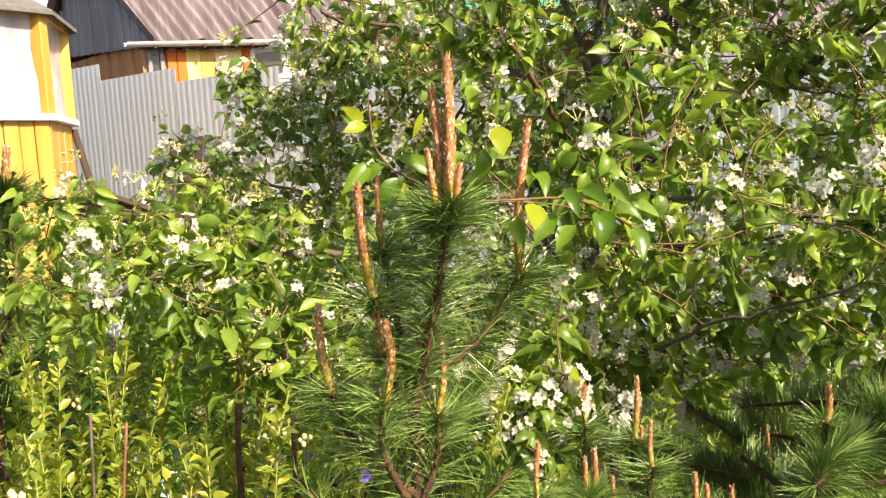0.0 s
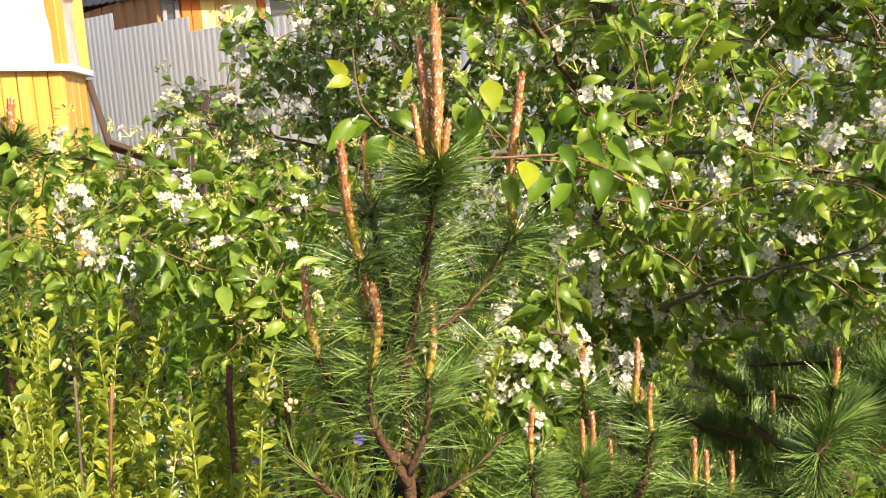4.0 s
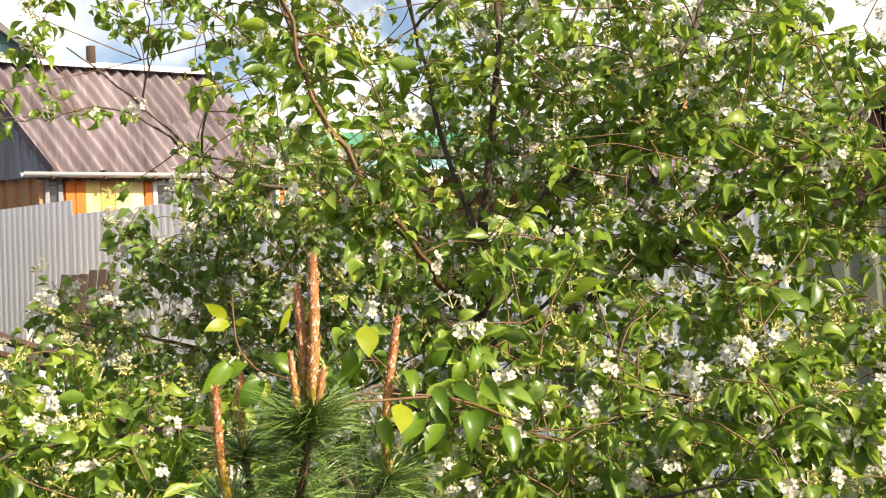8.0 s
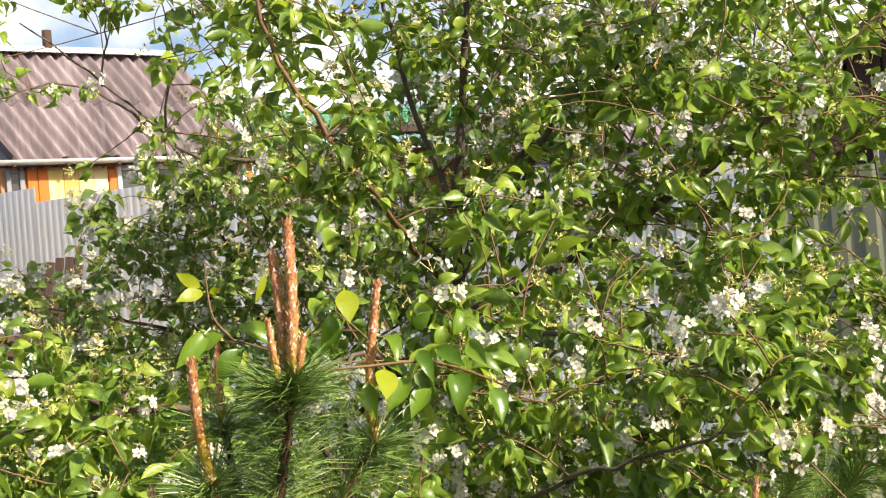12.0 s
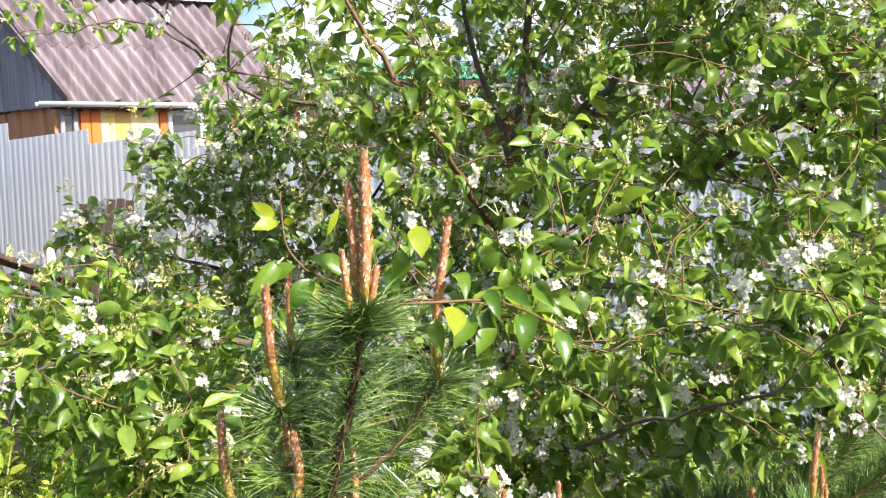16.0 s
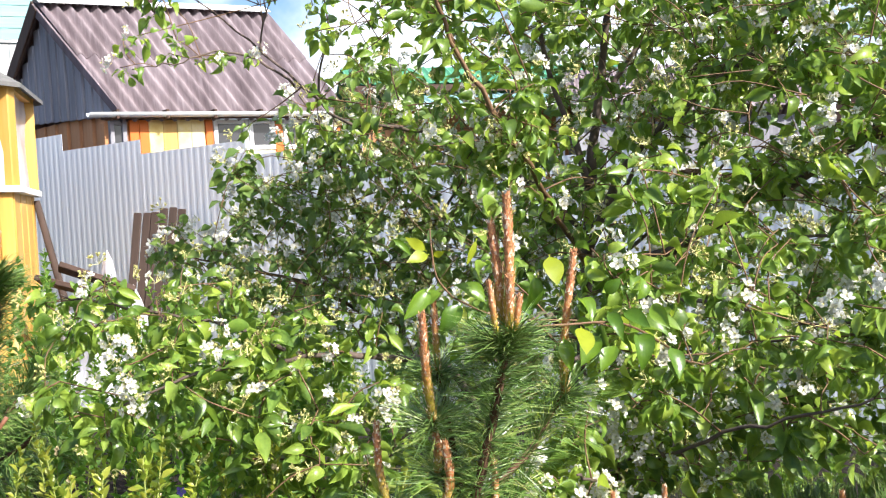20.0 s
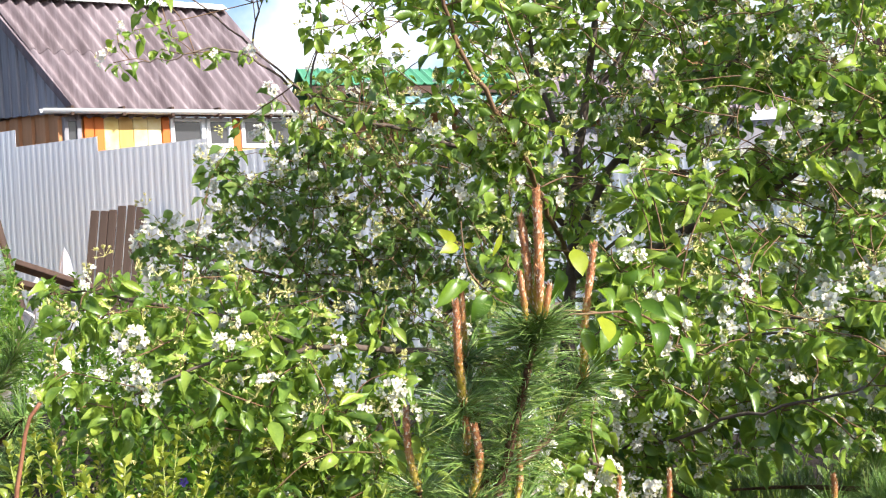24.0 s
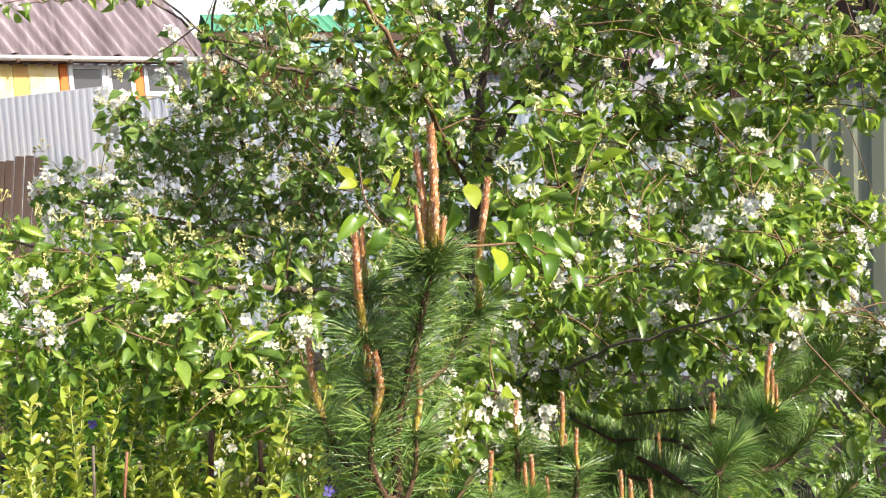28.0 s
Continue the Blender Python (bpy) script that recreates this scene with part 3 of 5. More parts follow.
for i in range(22):
    x = -3.05 + i * 0.29
    top = min(5.5, 4.75 + (3.2 - abs(x)) * 0.8125)
    part("wall_board", box((0.28, 0.03, top - 0.1), (x, -0.02, (top + 0.1) / 2), 0.005), M_PALEBOARD, mint, "pale grey upright board")
part("trim", box((5.0, 0.06, 0.06), (0, -0.05, 5.54), 0.01), M_WHITE, mint, "white trim board")


def ribbed_roof(name, parent, x0, x1, far, near, material, label, pitch=0.23, rise=0.03):
    """A lean-to roof sheet between a far edge and a near edge, each (y, z), with ribs down the slope."""
    vs, fs, n = [], [], int((x1 - x0) / pitch) * 4
    for thick in (0.0, -0.012):
        for y, z in (far, near):
            for i in range(n + 1):
                vs.append((x0 + (x1 - x0) * i / n, y, z + thick + (rise if i % 4 == 0 else 0.0)))
    m = n + 1
    for i in range(n):
        fs += [(m + i, m + i + 1, i + 1, i), (2 * m + i, 2 * m + i + 1, 3 * m + i + 1, 3 * m + i), (m + i, 3 * m + i, 3 * m + i + 1, m + i + 1)]
    return mesh_object(name, vs, fs, material, parent, label)


def build_green_house():
    h = thing("house", (2.1, 16.6, 0.0), 0, "house with bright green metal roof and pale lower veranda roof", "house")
    part("wall", box((6.0, 0.2, 3.55), (3.2, 0.35, 1.775)), M_BROWNWALL, h)
    part("wall", box((0.2, 2.2, 3.6), (0.3, 1.5, 1.8)), M_BROWNWALL, h)
    ribbed_roof("roof", h, 0.0, 6.2, (1.0, 4.27), (-0.05, 3.82), M_GREENROOF, "bright green ribbed metal roof", 0.2)
    ribbed_roof("roof", h, 0.0, 6.2, (1.05, 4.25), (2.4, 3.7), M_GREENROOF, "bright green ribbed metal roof", 0.2)
    part("fascia", box((6.2, 0.03, 0.14), (3.1, -0.03, 3.72)), M_DARKBROWN, h, "dark fascia board")
    ribbed_roof("veranda_roof", h, 1.0, 6.2, (0.1, 3.62), (-1.0, 3.3), M_MINT, "pale green ribbed veranda roof", 0.16)
    part("fascia", box((5.2, 0.03, 0.07), (3.6, -1.02, 3.26)), M_WHITE, h, "white fascia board")
    for i in range(5):
        part("veranda_post", box((0.1, 0.1, 3.2), (1.1 + i * 1.25, -0.95, 1.6)), M_WHITE, h, "white post")


build_green_house()


def build_slate_house():
    h = thing("house", (5.6, 14.6, 0.0), -14, "house with weathered corrugated roof beyond the fruit trees", "house")
    part("wall", box((4.6, 0.15, 2.8), (2.4, 0.6, 1.4)), M_GREYBOARD, h)
    part("wall", box((0.15, 2.4, 2.8), (0.2, 1.8, 1.4)), M_GREYBOARD, h)
    ribbed_roof("roof", h, 0.0, 4.8, (1.8, 3.95), (0.3, 2.95), M_SLATE, "weathered corrugated fibre cement roof", 0.15, 0.04)
    ribbed_roof("roof", h, 0.0, 4.8, (1.84, 3.94), (3.4, 2.95), M_SLATE, "weathered corrugated fibre cement roof", 0.15, 0.04)
    part("chimney", box((0.4, 0.4, 1.2), (3.4, 1.9, 4.1)), M_BROWNWALL, h, "brick red chimney")


build_slate_house()
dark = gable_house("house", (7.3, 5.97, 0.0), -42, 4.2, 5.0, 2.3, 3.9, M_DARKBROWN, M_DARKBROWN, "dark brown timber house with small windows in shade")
for i in range(14):
    x = -1.95 + i * 0.3
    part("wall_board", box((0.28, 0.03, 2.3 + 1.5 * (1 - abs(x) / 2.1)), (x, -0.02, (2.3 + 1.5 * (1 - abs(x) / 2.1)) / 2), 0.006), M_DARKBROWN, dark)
for x in (-1.1, 0.9):
    pane = part("window", box((0.4, 0.03, 0.42), (x, -0.05, 1.9), 0.004), M_PANE, dark, "dark window pane")
    for dx in (-0.21, 0.0, 0.21):
        part("window_frame", box((0.05, 0.05, 0.48), (x + dx, -0.06, 1.9), 0.004), M_GREYBOARD, pane, "grey window frame")
    for dz in (-0.215, 0.215):
        part("window_frame", box((0.46, 0.05, 0.05), (x, -0.065, 1.9 + dz), 0.004), M_GREYBOARD, pane, "grey window frame")


# ---- leaves and blossom ----
def leaf_shape(length, width, droop, fold, twist=0.0, stalk=0.5, segs=5):
    """A pointed oval leaf on a stalk, growing along +y from the origin, folded along its midrib and drooping at the tip."""
    verts, faces = [], []
    sl = length * stalk
    verts += [(-0.0007, 0, 0), (0.0007, 0, 0), (0.0006, sl, sl * 0.12), (-0.0006, sl, sl * 0.12)]
    faces.append((0, 1, 2, 3))
    k0 = len(verts)
    y, z, ang = sl, sl * 0.12, 0.15
    step = length / segs
    for i in range(segs + 1):
        u = i / segs
        w = width * 0.5 * (math.sin(math.pi * u ** 0.82) if 0 < u < 1 else 0.02)
        tw = twist * u
        up = w * fold
        wave = 0.1 * w * math.sin(u * 9)
        verts += [(-w * math.cos(tw), y, z + up + wave - w * math.sin(tw)), (0, y, z), (w * math.cos(tw), y, z + up - wave + w * math.sin(tw))]
        y += step * math.cos(ang)
        z += step * math.sin(ang)
        ang -= droop / segs
    for i in range(segs):
        a = k0 + i * 3
        faces += [(a, a + 1, a + 4, a + 3), (a + 1, a + 2, a + 5, a + 4)]
    return [Vector(v) for v in verts], faces


LRNG = random.Random(11)
PEAR_LEAVES = [leaf_shape(LRNG.uniform(0.042, 0.06), LRNG.uniform(0.02, 0.028), LRNG.uniform(0.2, 2.2), LRNG.uniform(0.5, 1.5), LRNG.uniform(-0.7, 0.7), LRNG.uniform(0.35, 0.65), 6) for _ in range(14)]
SMALL_LEAVES = [leaf_shape(LRNG.uniform(0.03, 0.042), LRNG.uniform(0.02, 0.026), LRNG.uniform(0.3, 1.6), LRNG.uniform(0.3, 1.0), LRNG.uniform(-0.6, 0.6), 0.45, 4) for _ in range(10)]
BUSH_LEAVES = [leaf_shape(LRNG.uniform(0.021, 0.031), LRNG.uniform(0.011, 0.016), LRNG.uniform(-0.2, 0.7), LRNG.uniform(0.3, 0.8), LRNG.uniform(-0.4, 0.4), 0.12, 4) for _ in range(8)]


def flower_shape(rng, radius=0.0105):
    """Five cupped petals round a small centre, facing +y."""
    v, f, idx = [], [], []
    for k in range(5):
        a = 2 * math.pi * k / 5 + rng.uniform(-0.12, 0.12)
        r = radius * rng.uniform(0.85, 1.1)
        cup = rng.uniform(0.1, 0.5)
        c, s = math.cos(a), math.sin(a)

        def pt(along, across, lift):
            return Vector((c * along - s * across, lift, s * along + c * across))
        n = len(v)
        v += [pt(0.1 * r, 0, 0), pt(0.5 * r, -0.36 * r, cup * 0.25 * r), pt(0.5 * r, 0.36 * r, cup * 0.25 * r), pt(0.85 * r, -0.3 * r, cup * 0.7 * r), pt(0.85 * r, 0.3 * r, cup * 0.7 * r), pt(1.03 * r, 0, cup * r)]
        f += [(n, n + 2, n + 1), (n + 1, n + 2, n + 4, n + 3), (n + 3, n + 4, n + 5)]
        idx += [0, 0, 0]
    for k in range(6):
        a = 2 * math.pi * k / 6
        n = len(v)
        e = Vector((math.cos(a) * radius * 0.35, radius * 0.4, math.sin(a) * radius * 0.35))
        v += [Vector((0.0004, 0, 0)), Vector((-0.0004, 0, 0.0003)), e + Vector((0, 0, 0.0008)), e - Vector((0.0008, 0, 0))]
        f.append((n, n + 1, n + 2, n + 3))
        idx.append(1)
    return v, f, idx


def turned(dx, dy, dz, spin=0.0):
    """A turn that carries +y to a direction."""
    d = Vector((dx, dy, dz)).normalized()
    return d.to_track_quat("Y", "Z").to_matrix() @ Matrix.Rotation(spin, 3, "Y")


def blossom_mesh(seed, fresh):
    """A cluster of stalked flowers, or of spent ones with only the yellow-green centres left."""
    rng = random.Random(seed)
    soup = Soup()
    for k in range(rng.randint(6, 9)):
        d = Vector((rng.uniform(-1, 1), rng.uniform(0.15, 1.1), rng.uniform(-0.8, 1))).normalized()
        L = rng.uniform(0.016, 0.028) if fresh else rng.uniform(0.01, 0.019)
        tip = d * L
        side = d.cross(Vector((0, 0.3, 1))).normalized() * 0.0005
        soup.add([-side, side, tip + side, tip - side], [(0, 1, 2, 3)], 1)
        if fresh and rng.random() < 0.85:
            v, f, i = flower_shape(rng)
            m = turned(*d, rng.uniform(0, 6.28))
            soup.add([m @ p + tip for p in v], f)
            soup.i[-len(i):] = i
        else:
            for j in range(8):
                e = (d + Vector((rng.uniform(-1, 1), rng.uniform(-1, 1), rng.uniform(-1, 1))) * 0.9).normalized()
                s2 = e.cross(d).normalized() * 0.0019 if e.cross(d).length > 0.01 else side
                soup.add([tip - s2, tip + s2, tip + e * 0.0065], [(0, 1, 2)], 1)
    me = bpy.data.meshes.new("blossom")
    me.from_pydata([tuple(p) for p in soup.v], [], soup.f)
    me.materials.append(M_PETAL), me.materials.append(M_SPENT)
    me.polygons.foreach_set("material_index", soup.i)
    me.update()
    return me


FRESH = [blossom_mesh(100 + i, True) for i in range(7)]
SPENT = [blossom_mesh(200 + i, False) for i in range(5)]
LEAF_DATA = {}


def leaf_data(kind, shapes, material):
    """Shared leaf meshes for the leaves that are parts of their own."""
    if kind not in LEAF_DATA:
        out = []
        for v, f in shapes:
            me = bpy.data.meshes.new("leaf")
            me.from_pydata([tuple(p) for p in v], [], f)
            me.materials.append(material)
            me.polygons.foreach_set("use_smooth", [True] * len(f))
            me.update()
            out.append(me)
        LEAF_DATA[kind] = out
    return LEAF_DATA[kind]


def leafy_tree(name, limbs, clumps, seed, label, category, shapes, material, kind, near_y, size=1.0, per=7, fresh=0.3, spent=0.2, max_leaf=300, max_blossom=300, max_twig=280, fill=1.6, blooms=()):
    """A tree from limbs (points with a first and last radius) and clumps (centre, radius, spurs): twigs run from the limbs to spurs, each with a
    rosette of leaves and perhaps blossom. Leaves and blossom nearer than near_y are parts, the rest one mesh."""
    rng = random.Random(seed)
    tree = thing(name, (0, 0, 0), 0, label, category)
    nodes = []
    for pts, r0, r1 in limbs:
        n = 6 * (len(pts) - 1)
        line = curve_points(pts, n)
        line = [p + Vector((rng.uniform(-1, 1), rng.uniform(-1, 1), rng.uniform(-1, 1))) * 0.005 for p in line]
        rad = [0.5 * (r0 + (r1 - r0) * (i / n) ** 0.8) for i in range(n + 1)]
        v, f = tube(line, rad, 7, rng.random(), 0.25)
        mesh_object("trunk" if r0 > 0.022 else "limb", v, f, M_TWIG if r0 == 0.013 else M_BARK, tree, smooth=True)
        nodes += [(p, r) for p, r in zip(line, rad)]
    twigs, mass, flowers = Soup(), Soup(), []
    singles = sticks = 0
    data = leaf_data(kind, shapes, material)
    spurs = []
    for c, rad, count in clumps:
        c = Vector(c)
        for _ in range(int(count * fill)):
            while True:
                q = Vector((rng.uniform(-1, 1), rng.uniform(-1, 1), rng.uniform(-1, 1)))
                if q.length <= 1:
                    break
            spurs.append(c + Vector((q.x, q.y, q.z)) * rad * 1.2)
    spurs.sort(key=lambda p: p.y)
    twig_nodes = list(nodes)
    for s in spurs:
        near, nr = min(rng.sample(twig_nodes, min(len(twig_nodes), 160)), key=lambda n: (n[0] - s).length + max(0, n[0].z - s.z) * 0.5)
        gap = s - near
        bend = near + gap * 0.5 + Vector((rng.uniform(-1, 1), rng.uniform(-1, 1), rng.uniform(-0.2, 1))) * gap.length * 0.14
        if gap.length < 0.9:
            line = curve_points([near, bend, s], 6)
            r0 = min(nr * 0.6, 0.0013 + 0.004 * gap.length)
            v, f = tube(line, [r0 + (0.0009 - r0) * i / 6 for i in range(7)], 4)
            if sticks < max_twig:
                sticks += 1
                mesh_object("twig", v, f, M_TWIG, tree, smooth=True)
            else:
                twigs.add(v, f)
            twig_nodes += [(p, 0.002) for p in line[2::2]]
        out = gap.normalized() if gap.length > 1e-4 else Vector((0, 0, 1))
        for k in range(per + rng.randint(-2, 2)):
            a = rng.uniform(0, 6.283)
            d = (Vector((math.cos(a), math.sin(a), rng.uniform(-2.0, 0.35))) + out * 0.3 + Vector((0.1, -0.2, 0))).normalized()
            i = rng.randrange(len(shapes))
            sc = size * rng.choice((rng.uniform(0.45, 0.8), rng.uniform(0.8, 1.2)))
            m = Matrix.Translation(s - out * rng.uniform(0, 0.02)) @ (turned(*d, rng.uniform(-1.7, 1.7))).to_4x4() @ Matrix.Scale(sc, 4)
            if s.y < near_y and singles < max_leaf:
                singles += 1
                ob = new("leaf", data[i])
                ob.parent = tree
                ob.matrix_world = m
            else:
                v, f = shapes[i]
                mass.add([m @ p for p in v], f)
        roll = rng.random()
        if roll < fresh + spent:
            pool = FRESH if roll < fresh else SPENT
            d = (out + Vector((rng.uniform(-0.6, 0.6), -0.7, rng.uniform(-0.1, 0.7)))).normalized()
            m = Matrix.Translation(s + d * (0.018 if roll < fresh else 0.03)) @ turned(*d, rng.uniform(0, 6)).to_4x4() @ Matrix.Scale(size * rng.uniform(0.85, 1.15) * (1.0 if roll < fresh else 1.2), 4)
            flowers.append((s.y, pool[rng.randrange(len(pool))], m, roll < fresh))
    for p in blooms:
        for _ in range(3):
            s = Vector(p) + Vector((0, -0.03, 0)) + Vector((rng.uniform(-1, 1), rng.uniform(-1, 1), rng.uniform(-1, 1))) * 0.022
            m = Matrix.Translation(s) @ turned(rng.uniform(-0.5, 0.5), -1, rng.uniform(-0.7, 0.4), rng.uniform(0, 6)).to_4x4() @ Matrix.Scale(size * rng.uniform(0.85, 1.1), 4)
            flowers.append((s.y - 9, FRESH[rng.randrange(len(FRESH))], m, True))
    flowers.sort(key=lambda q: q[0])
    rest = Soup()
    for k, (_, me, m, is_fresh) in enumerate(flowers):
        if k < max_blossom:
            ob = new("blossom" if is_fresh else "spent_blossom", me)
            ob.parent = tree
            ob.matrix_world = m
        else:
            rest.add([m @ v.co for v in me.vertices], [tuple(p.vertices) for p in me.polygons])
            rest.i[-len(me.polygons):] = [p.material_index for p in me.polygons]
    if twigs.n:
        tagged(twigs.put("brushwood", M_TWIG, tree, "", True), kind="stuff")
    if mass.n:
        tagged(mass.put("leaves", material, tree, "", True), kind="stuff")
    if rest.n:
        tagged(rest.put("blossoms", M_PETAL, tree, "", False, [M_PETAL, M_SPENT]), kind="stuff")
    return tree


# ---- the pear tree in the middle ----
PEAR_FOOT = (0.62, 2.05, 0.0)
PEAR_LIMBS = [
    ([PEAR_FOOT, (0.64, 2.0, 0.55), (0.620, 1.797, 1.223), (0.626, 1.732, 1.475), (0.640, 1.662, 1.755), (0.669, 1.688, 2.119)], 0.04, 0.006),
    ([(0.615, 1.801, 1.178), (0.671, 1.675, 1.373), (0.748, 1.498, 1.478), (0.835, 1.370, 1.591), (0.916, 1.341, 1.790)], 0.022, 0.005),
    ([(0.626, 1.801, 1.133), (0.747, 1.512, 1.226), (0.838, 1.280, 1.330), (0.903, 1.158, 1.411), (1.011, 1.129, 1.496)], 0.022, 0.005),
    ([(0.636, 1.853, 1.072), (0.657, 1.436, 1.111), (0.702, 1.221, 1.090), (0.778, 1.101, 1.087)], 0.011, 0.003),
    ([(0.636, 1.857, 0.991), (0.423, 1.390, 1.030), (0.278, 1.058, 1.141), (0.199, 0.952, 1.152)], 0.014, 0.003),
    ([(0.620, 1.801, 1.156), (0.472, 1.572, 1.269), (0.336, 1.371, 1.386), (0.237, 1.324, 1.534), (0.195, 1.306, 1.681), (0.180, 1.303, 1.791)], 0.013, 0.004),
    ([(0.615, 1.799, 1.223), (0.467, 1.825, 1.371), (0.270, 1.865, 1.463), (0.139, 1.894, 1.488), (-0.015, 1.972, 1.646), (-0.161, 1.998, 1.774)], 0.014, 0.003),
    ([(0.052, 1.940, 1.561), (-0.069, 1.933, 1.636), (-0.174, 1.907, 1.611), (-0.266, 1.908, 1.603)], 0.006, 0.002),
    ([(-0.015, 1.972, 1.634), (0.002, 1.961, 1.772), (-0.009, 1.956, 1.922)], 0.005, 0.002),
    ([(0.085, 1.935, 1.526), (0.117, 1.888, 1.679), (0.085, 1.885, 1.892)], 0.006, 0.002),
    ([(0.604, 1.745, 1.322), (0.555, 1.794, 1.572), (0.501, 1.794, 1.819), (0.481, 1.835, 2.100)], 0.016, 0.004),
    ([(0.647, 1.725, 1.508), (0.765, 1.689, 1.681), (0.850, 1.657, 1.920)], 0.012, 0.004),
    ([(0.636, 1.857, 0.991), (0.70, 1.3, 1.045), (0.742, 1.06, 1.10), (0.81, 0.99, 1.112)], 0.006, 0.002),
    ([(0.671, 1.675, 1.373), (1.0, 1.62, 1.28), (1.17, 1.46, 1.32), (1.25, 1.38, 1.42), (1.29, 1.33, 1.54)], 0.014, 0.004),
    # added limb, unseen off to the right, carrying foliage that shades the lower right
    ([(1.2, 1.43, 1.36), (1.33, 1.16, 1.42), (1.37, 0.9, 1.38), (1.38, 0.62, 1.3)], 0.012, 0.004),
    ([(1.0, 1.62, 1.2), (1.2, 1.53, 1.175), (1.283, 1.484, 1.136), (1.36, 1.415, 1.085)], 0.006, 0.002),
]
PEAR_CLUMPS = [
    ((0.245, 1.4, 1.614), 0.085, 13), ((0.21, 1.385, 1.704), 0.08, 9), ((0.305, 1.4, 1.461), 0.085, 13), ((0.345, 1.42, 1.367), 0.08, 10),
    ((0.498, 1.752, 1.641), 0.14, 11), ((0.541, 1.734, 1.804), 0.14, 13), ((0.671, 1.657, 1.723), 0.15, 16), ((0.738, 1.492, 1.643), 0.14, 20),
    ((0.844, 1.369, 1.572), 0.14, 20), ((0.935, 1.266, 1.563), 0.13, 18), ((0.693, 1.612, 1.503), 0.14, 16), ((0.722, 1.354, 1.414), 0.12, 18),
    ((0.827, 1.259, 1.388), 0.12, 18), ((0.913, 1.209, 1.376), 0.11, 16), ((0.551, 1.651, 1.371), 0.13, 14), ((0.472, 1.161, 1.281), 0.07, 6),
    ((0.610, 1.183, 1.234), 0.09, 6), ((0.733, 1.206, 1.232), 0.09, 6), ((0.684, 1.418, 1.329), 0.1, 9), ((0.841, 1.181, 1.246), 0.09, 7),
    ((0.408, 1.080, 1.146), 0.07, 5), ((0.501, 1.112, 1.112), 0.07, 5), ((0.607, 1.137, 1.148), 0.07, 4), ((0.759, 1.053, 1.109), 0.07, 10),
    ((0.347, 1.073, 1.156), 0.06, 9), ((0.262, 1.265, 1.193), 0.05, 4),
    ((0.726, 1.048, 1.112), 0.03, 3), ((0.75, 1.033, 1.125), 0.03, 3), ((0.77, 1.017, 1.11), 0.03, 3), ((0.802, 0.993, 1.109), 0.035, 4), ((0.763, 1.012, 1.055), 0.035, 4),
    ((0.819, 0.974, 1.081), 0.03, 3), ((0.746, 1.016, 1.014), 0.03, 2), ((0.726, 1.041, 1.069), 0.03, 3),
]
PEAR_CLUMPS_HIGH = [
    ((-0.173, 2.000, 1.798), 0.08, 6), ((-0.009, 1.961, 1.830), 0.07, 6), ((0.073, 1.891, 1.814), 0.08, 6), ((-0.227, 1.919, 1.618), 0.06, 3),
    ((-0.069, 1.934, 1.620), 0.05, 2), ((0.117, 1.889, 1.668), 0.07, 4), ((0.216, 1.860, 1.790), 0.07, 4), ((0.227, 1.865, 1.644), 0.09, 5),
    ((0.096, 1.933, 1.515), 0.07, 3), ((0.248, 1.869, 1.486), 0.11, 7), ((0.391, 1.823, 1.742), 0.1, 5), ((-0.072, 1.992, 1.497), 0.05, 1),
    ((0.692, 1.641, 1.935), 0.2, 8), ((0.853, 1.354, 1.809), 0.18, 7), ((0.446, 1.797, 1.988), 0.16, 6), ((1.040, 1.267, 1.682), 0.15, 6),
    ((0.985, 1.187, 1.481), 0.11, 6), ((1.125, 1.165, 1.554), 0.09, 7), ((1.114, 1.118, 1.414), 0.08, 7), ((1.063, 1.139, 1.349), 0.07, 6), ((1.179, 1.093, 1.452), 0.07, 5), ((0.540, 1.764, 1.225), 0.13, 5), ((0.742, 1.618, 1.183), 0.14, 5),
    ((1.283, 1.484, 1.136), 0.05, 5), ((1.318, 1.451, 1.113), 0.05, 5), ((1.352, 1.418, 1.09), 0.05, 5), ((1.245, 1.517, 1.16), 0.05, 4),
    ((1.197, 1.429, 1.298), 0.06, 3), ((1.156, 1.462, 1.229), 0.06, 4), ((1.175, 1.444, 1.351), 0.06, 4), ((1.283, 1.35, 1.369), 0.05, 2), ((1.24, 1.379, 1.444), 0.06, 4),
    ((1.194, 1.406, 1.519), 0.07, 4), ((1.263, 1.342, 1.537), 0.07, 4), ((1.135, 1.463, 1.458), 0.07, 4), ((1.12, 1.487, 1.326), 0.07, 4),
    # unseen clumps on that added limb, set there to block the sun
    ((1.36, 0.92, 1.36), 0.12, 12), ((1.4, 0.76, 1.3), 0.12, 12), ((1.3, 0.78, 1.2), 0.1, 9), ((1.4, 0.6, 1.22), 0.12, 12), ((1.5, 0.7, 1.4), 0.12, 10),
    ((1.019, 1.126, 0.874), 0.05, 6), ((1.06, 1.101, 0.915), 0.05, 6), ((1.049, 1.094, 0.861), 0.05, 6), ((1.011, 1.147, 0.921), 0.05, 6),
]
leafy_tree("pear_tree", PEAR_LIMBS, PEAR_CLUMPS + PEAR_CLUMPS_HIGH, 3, "flowering pear tree with glossy green leaves and white blossom", "tree",
           PEAR_LEAVES, M_PEAR, "pear", 1.3, 0.74, 7, 0.3, 0.42, fill=1.8)

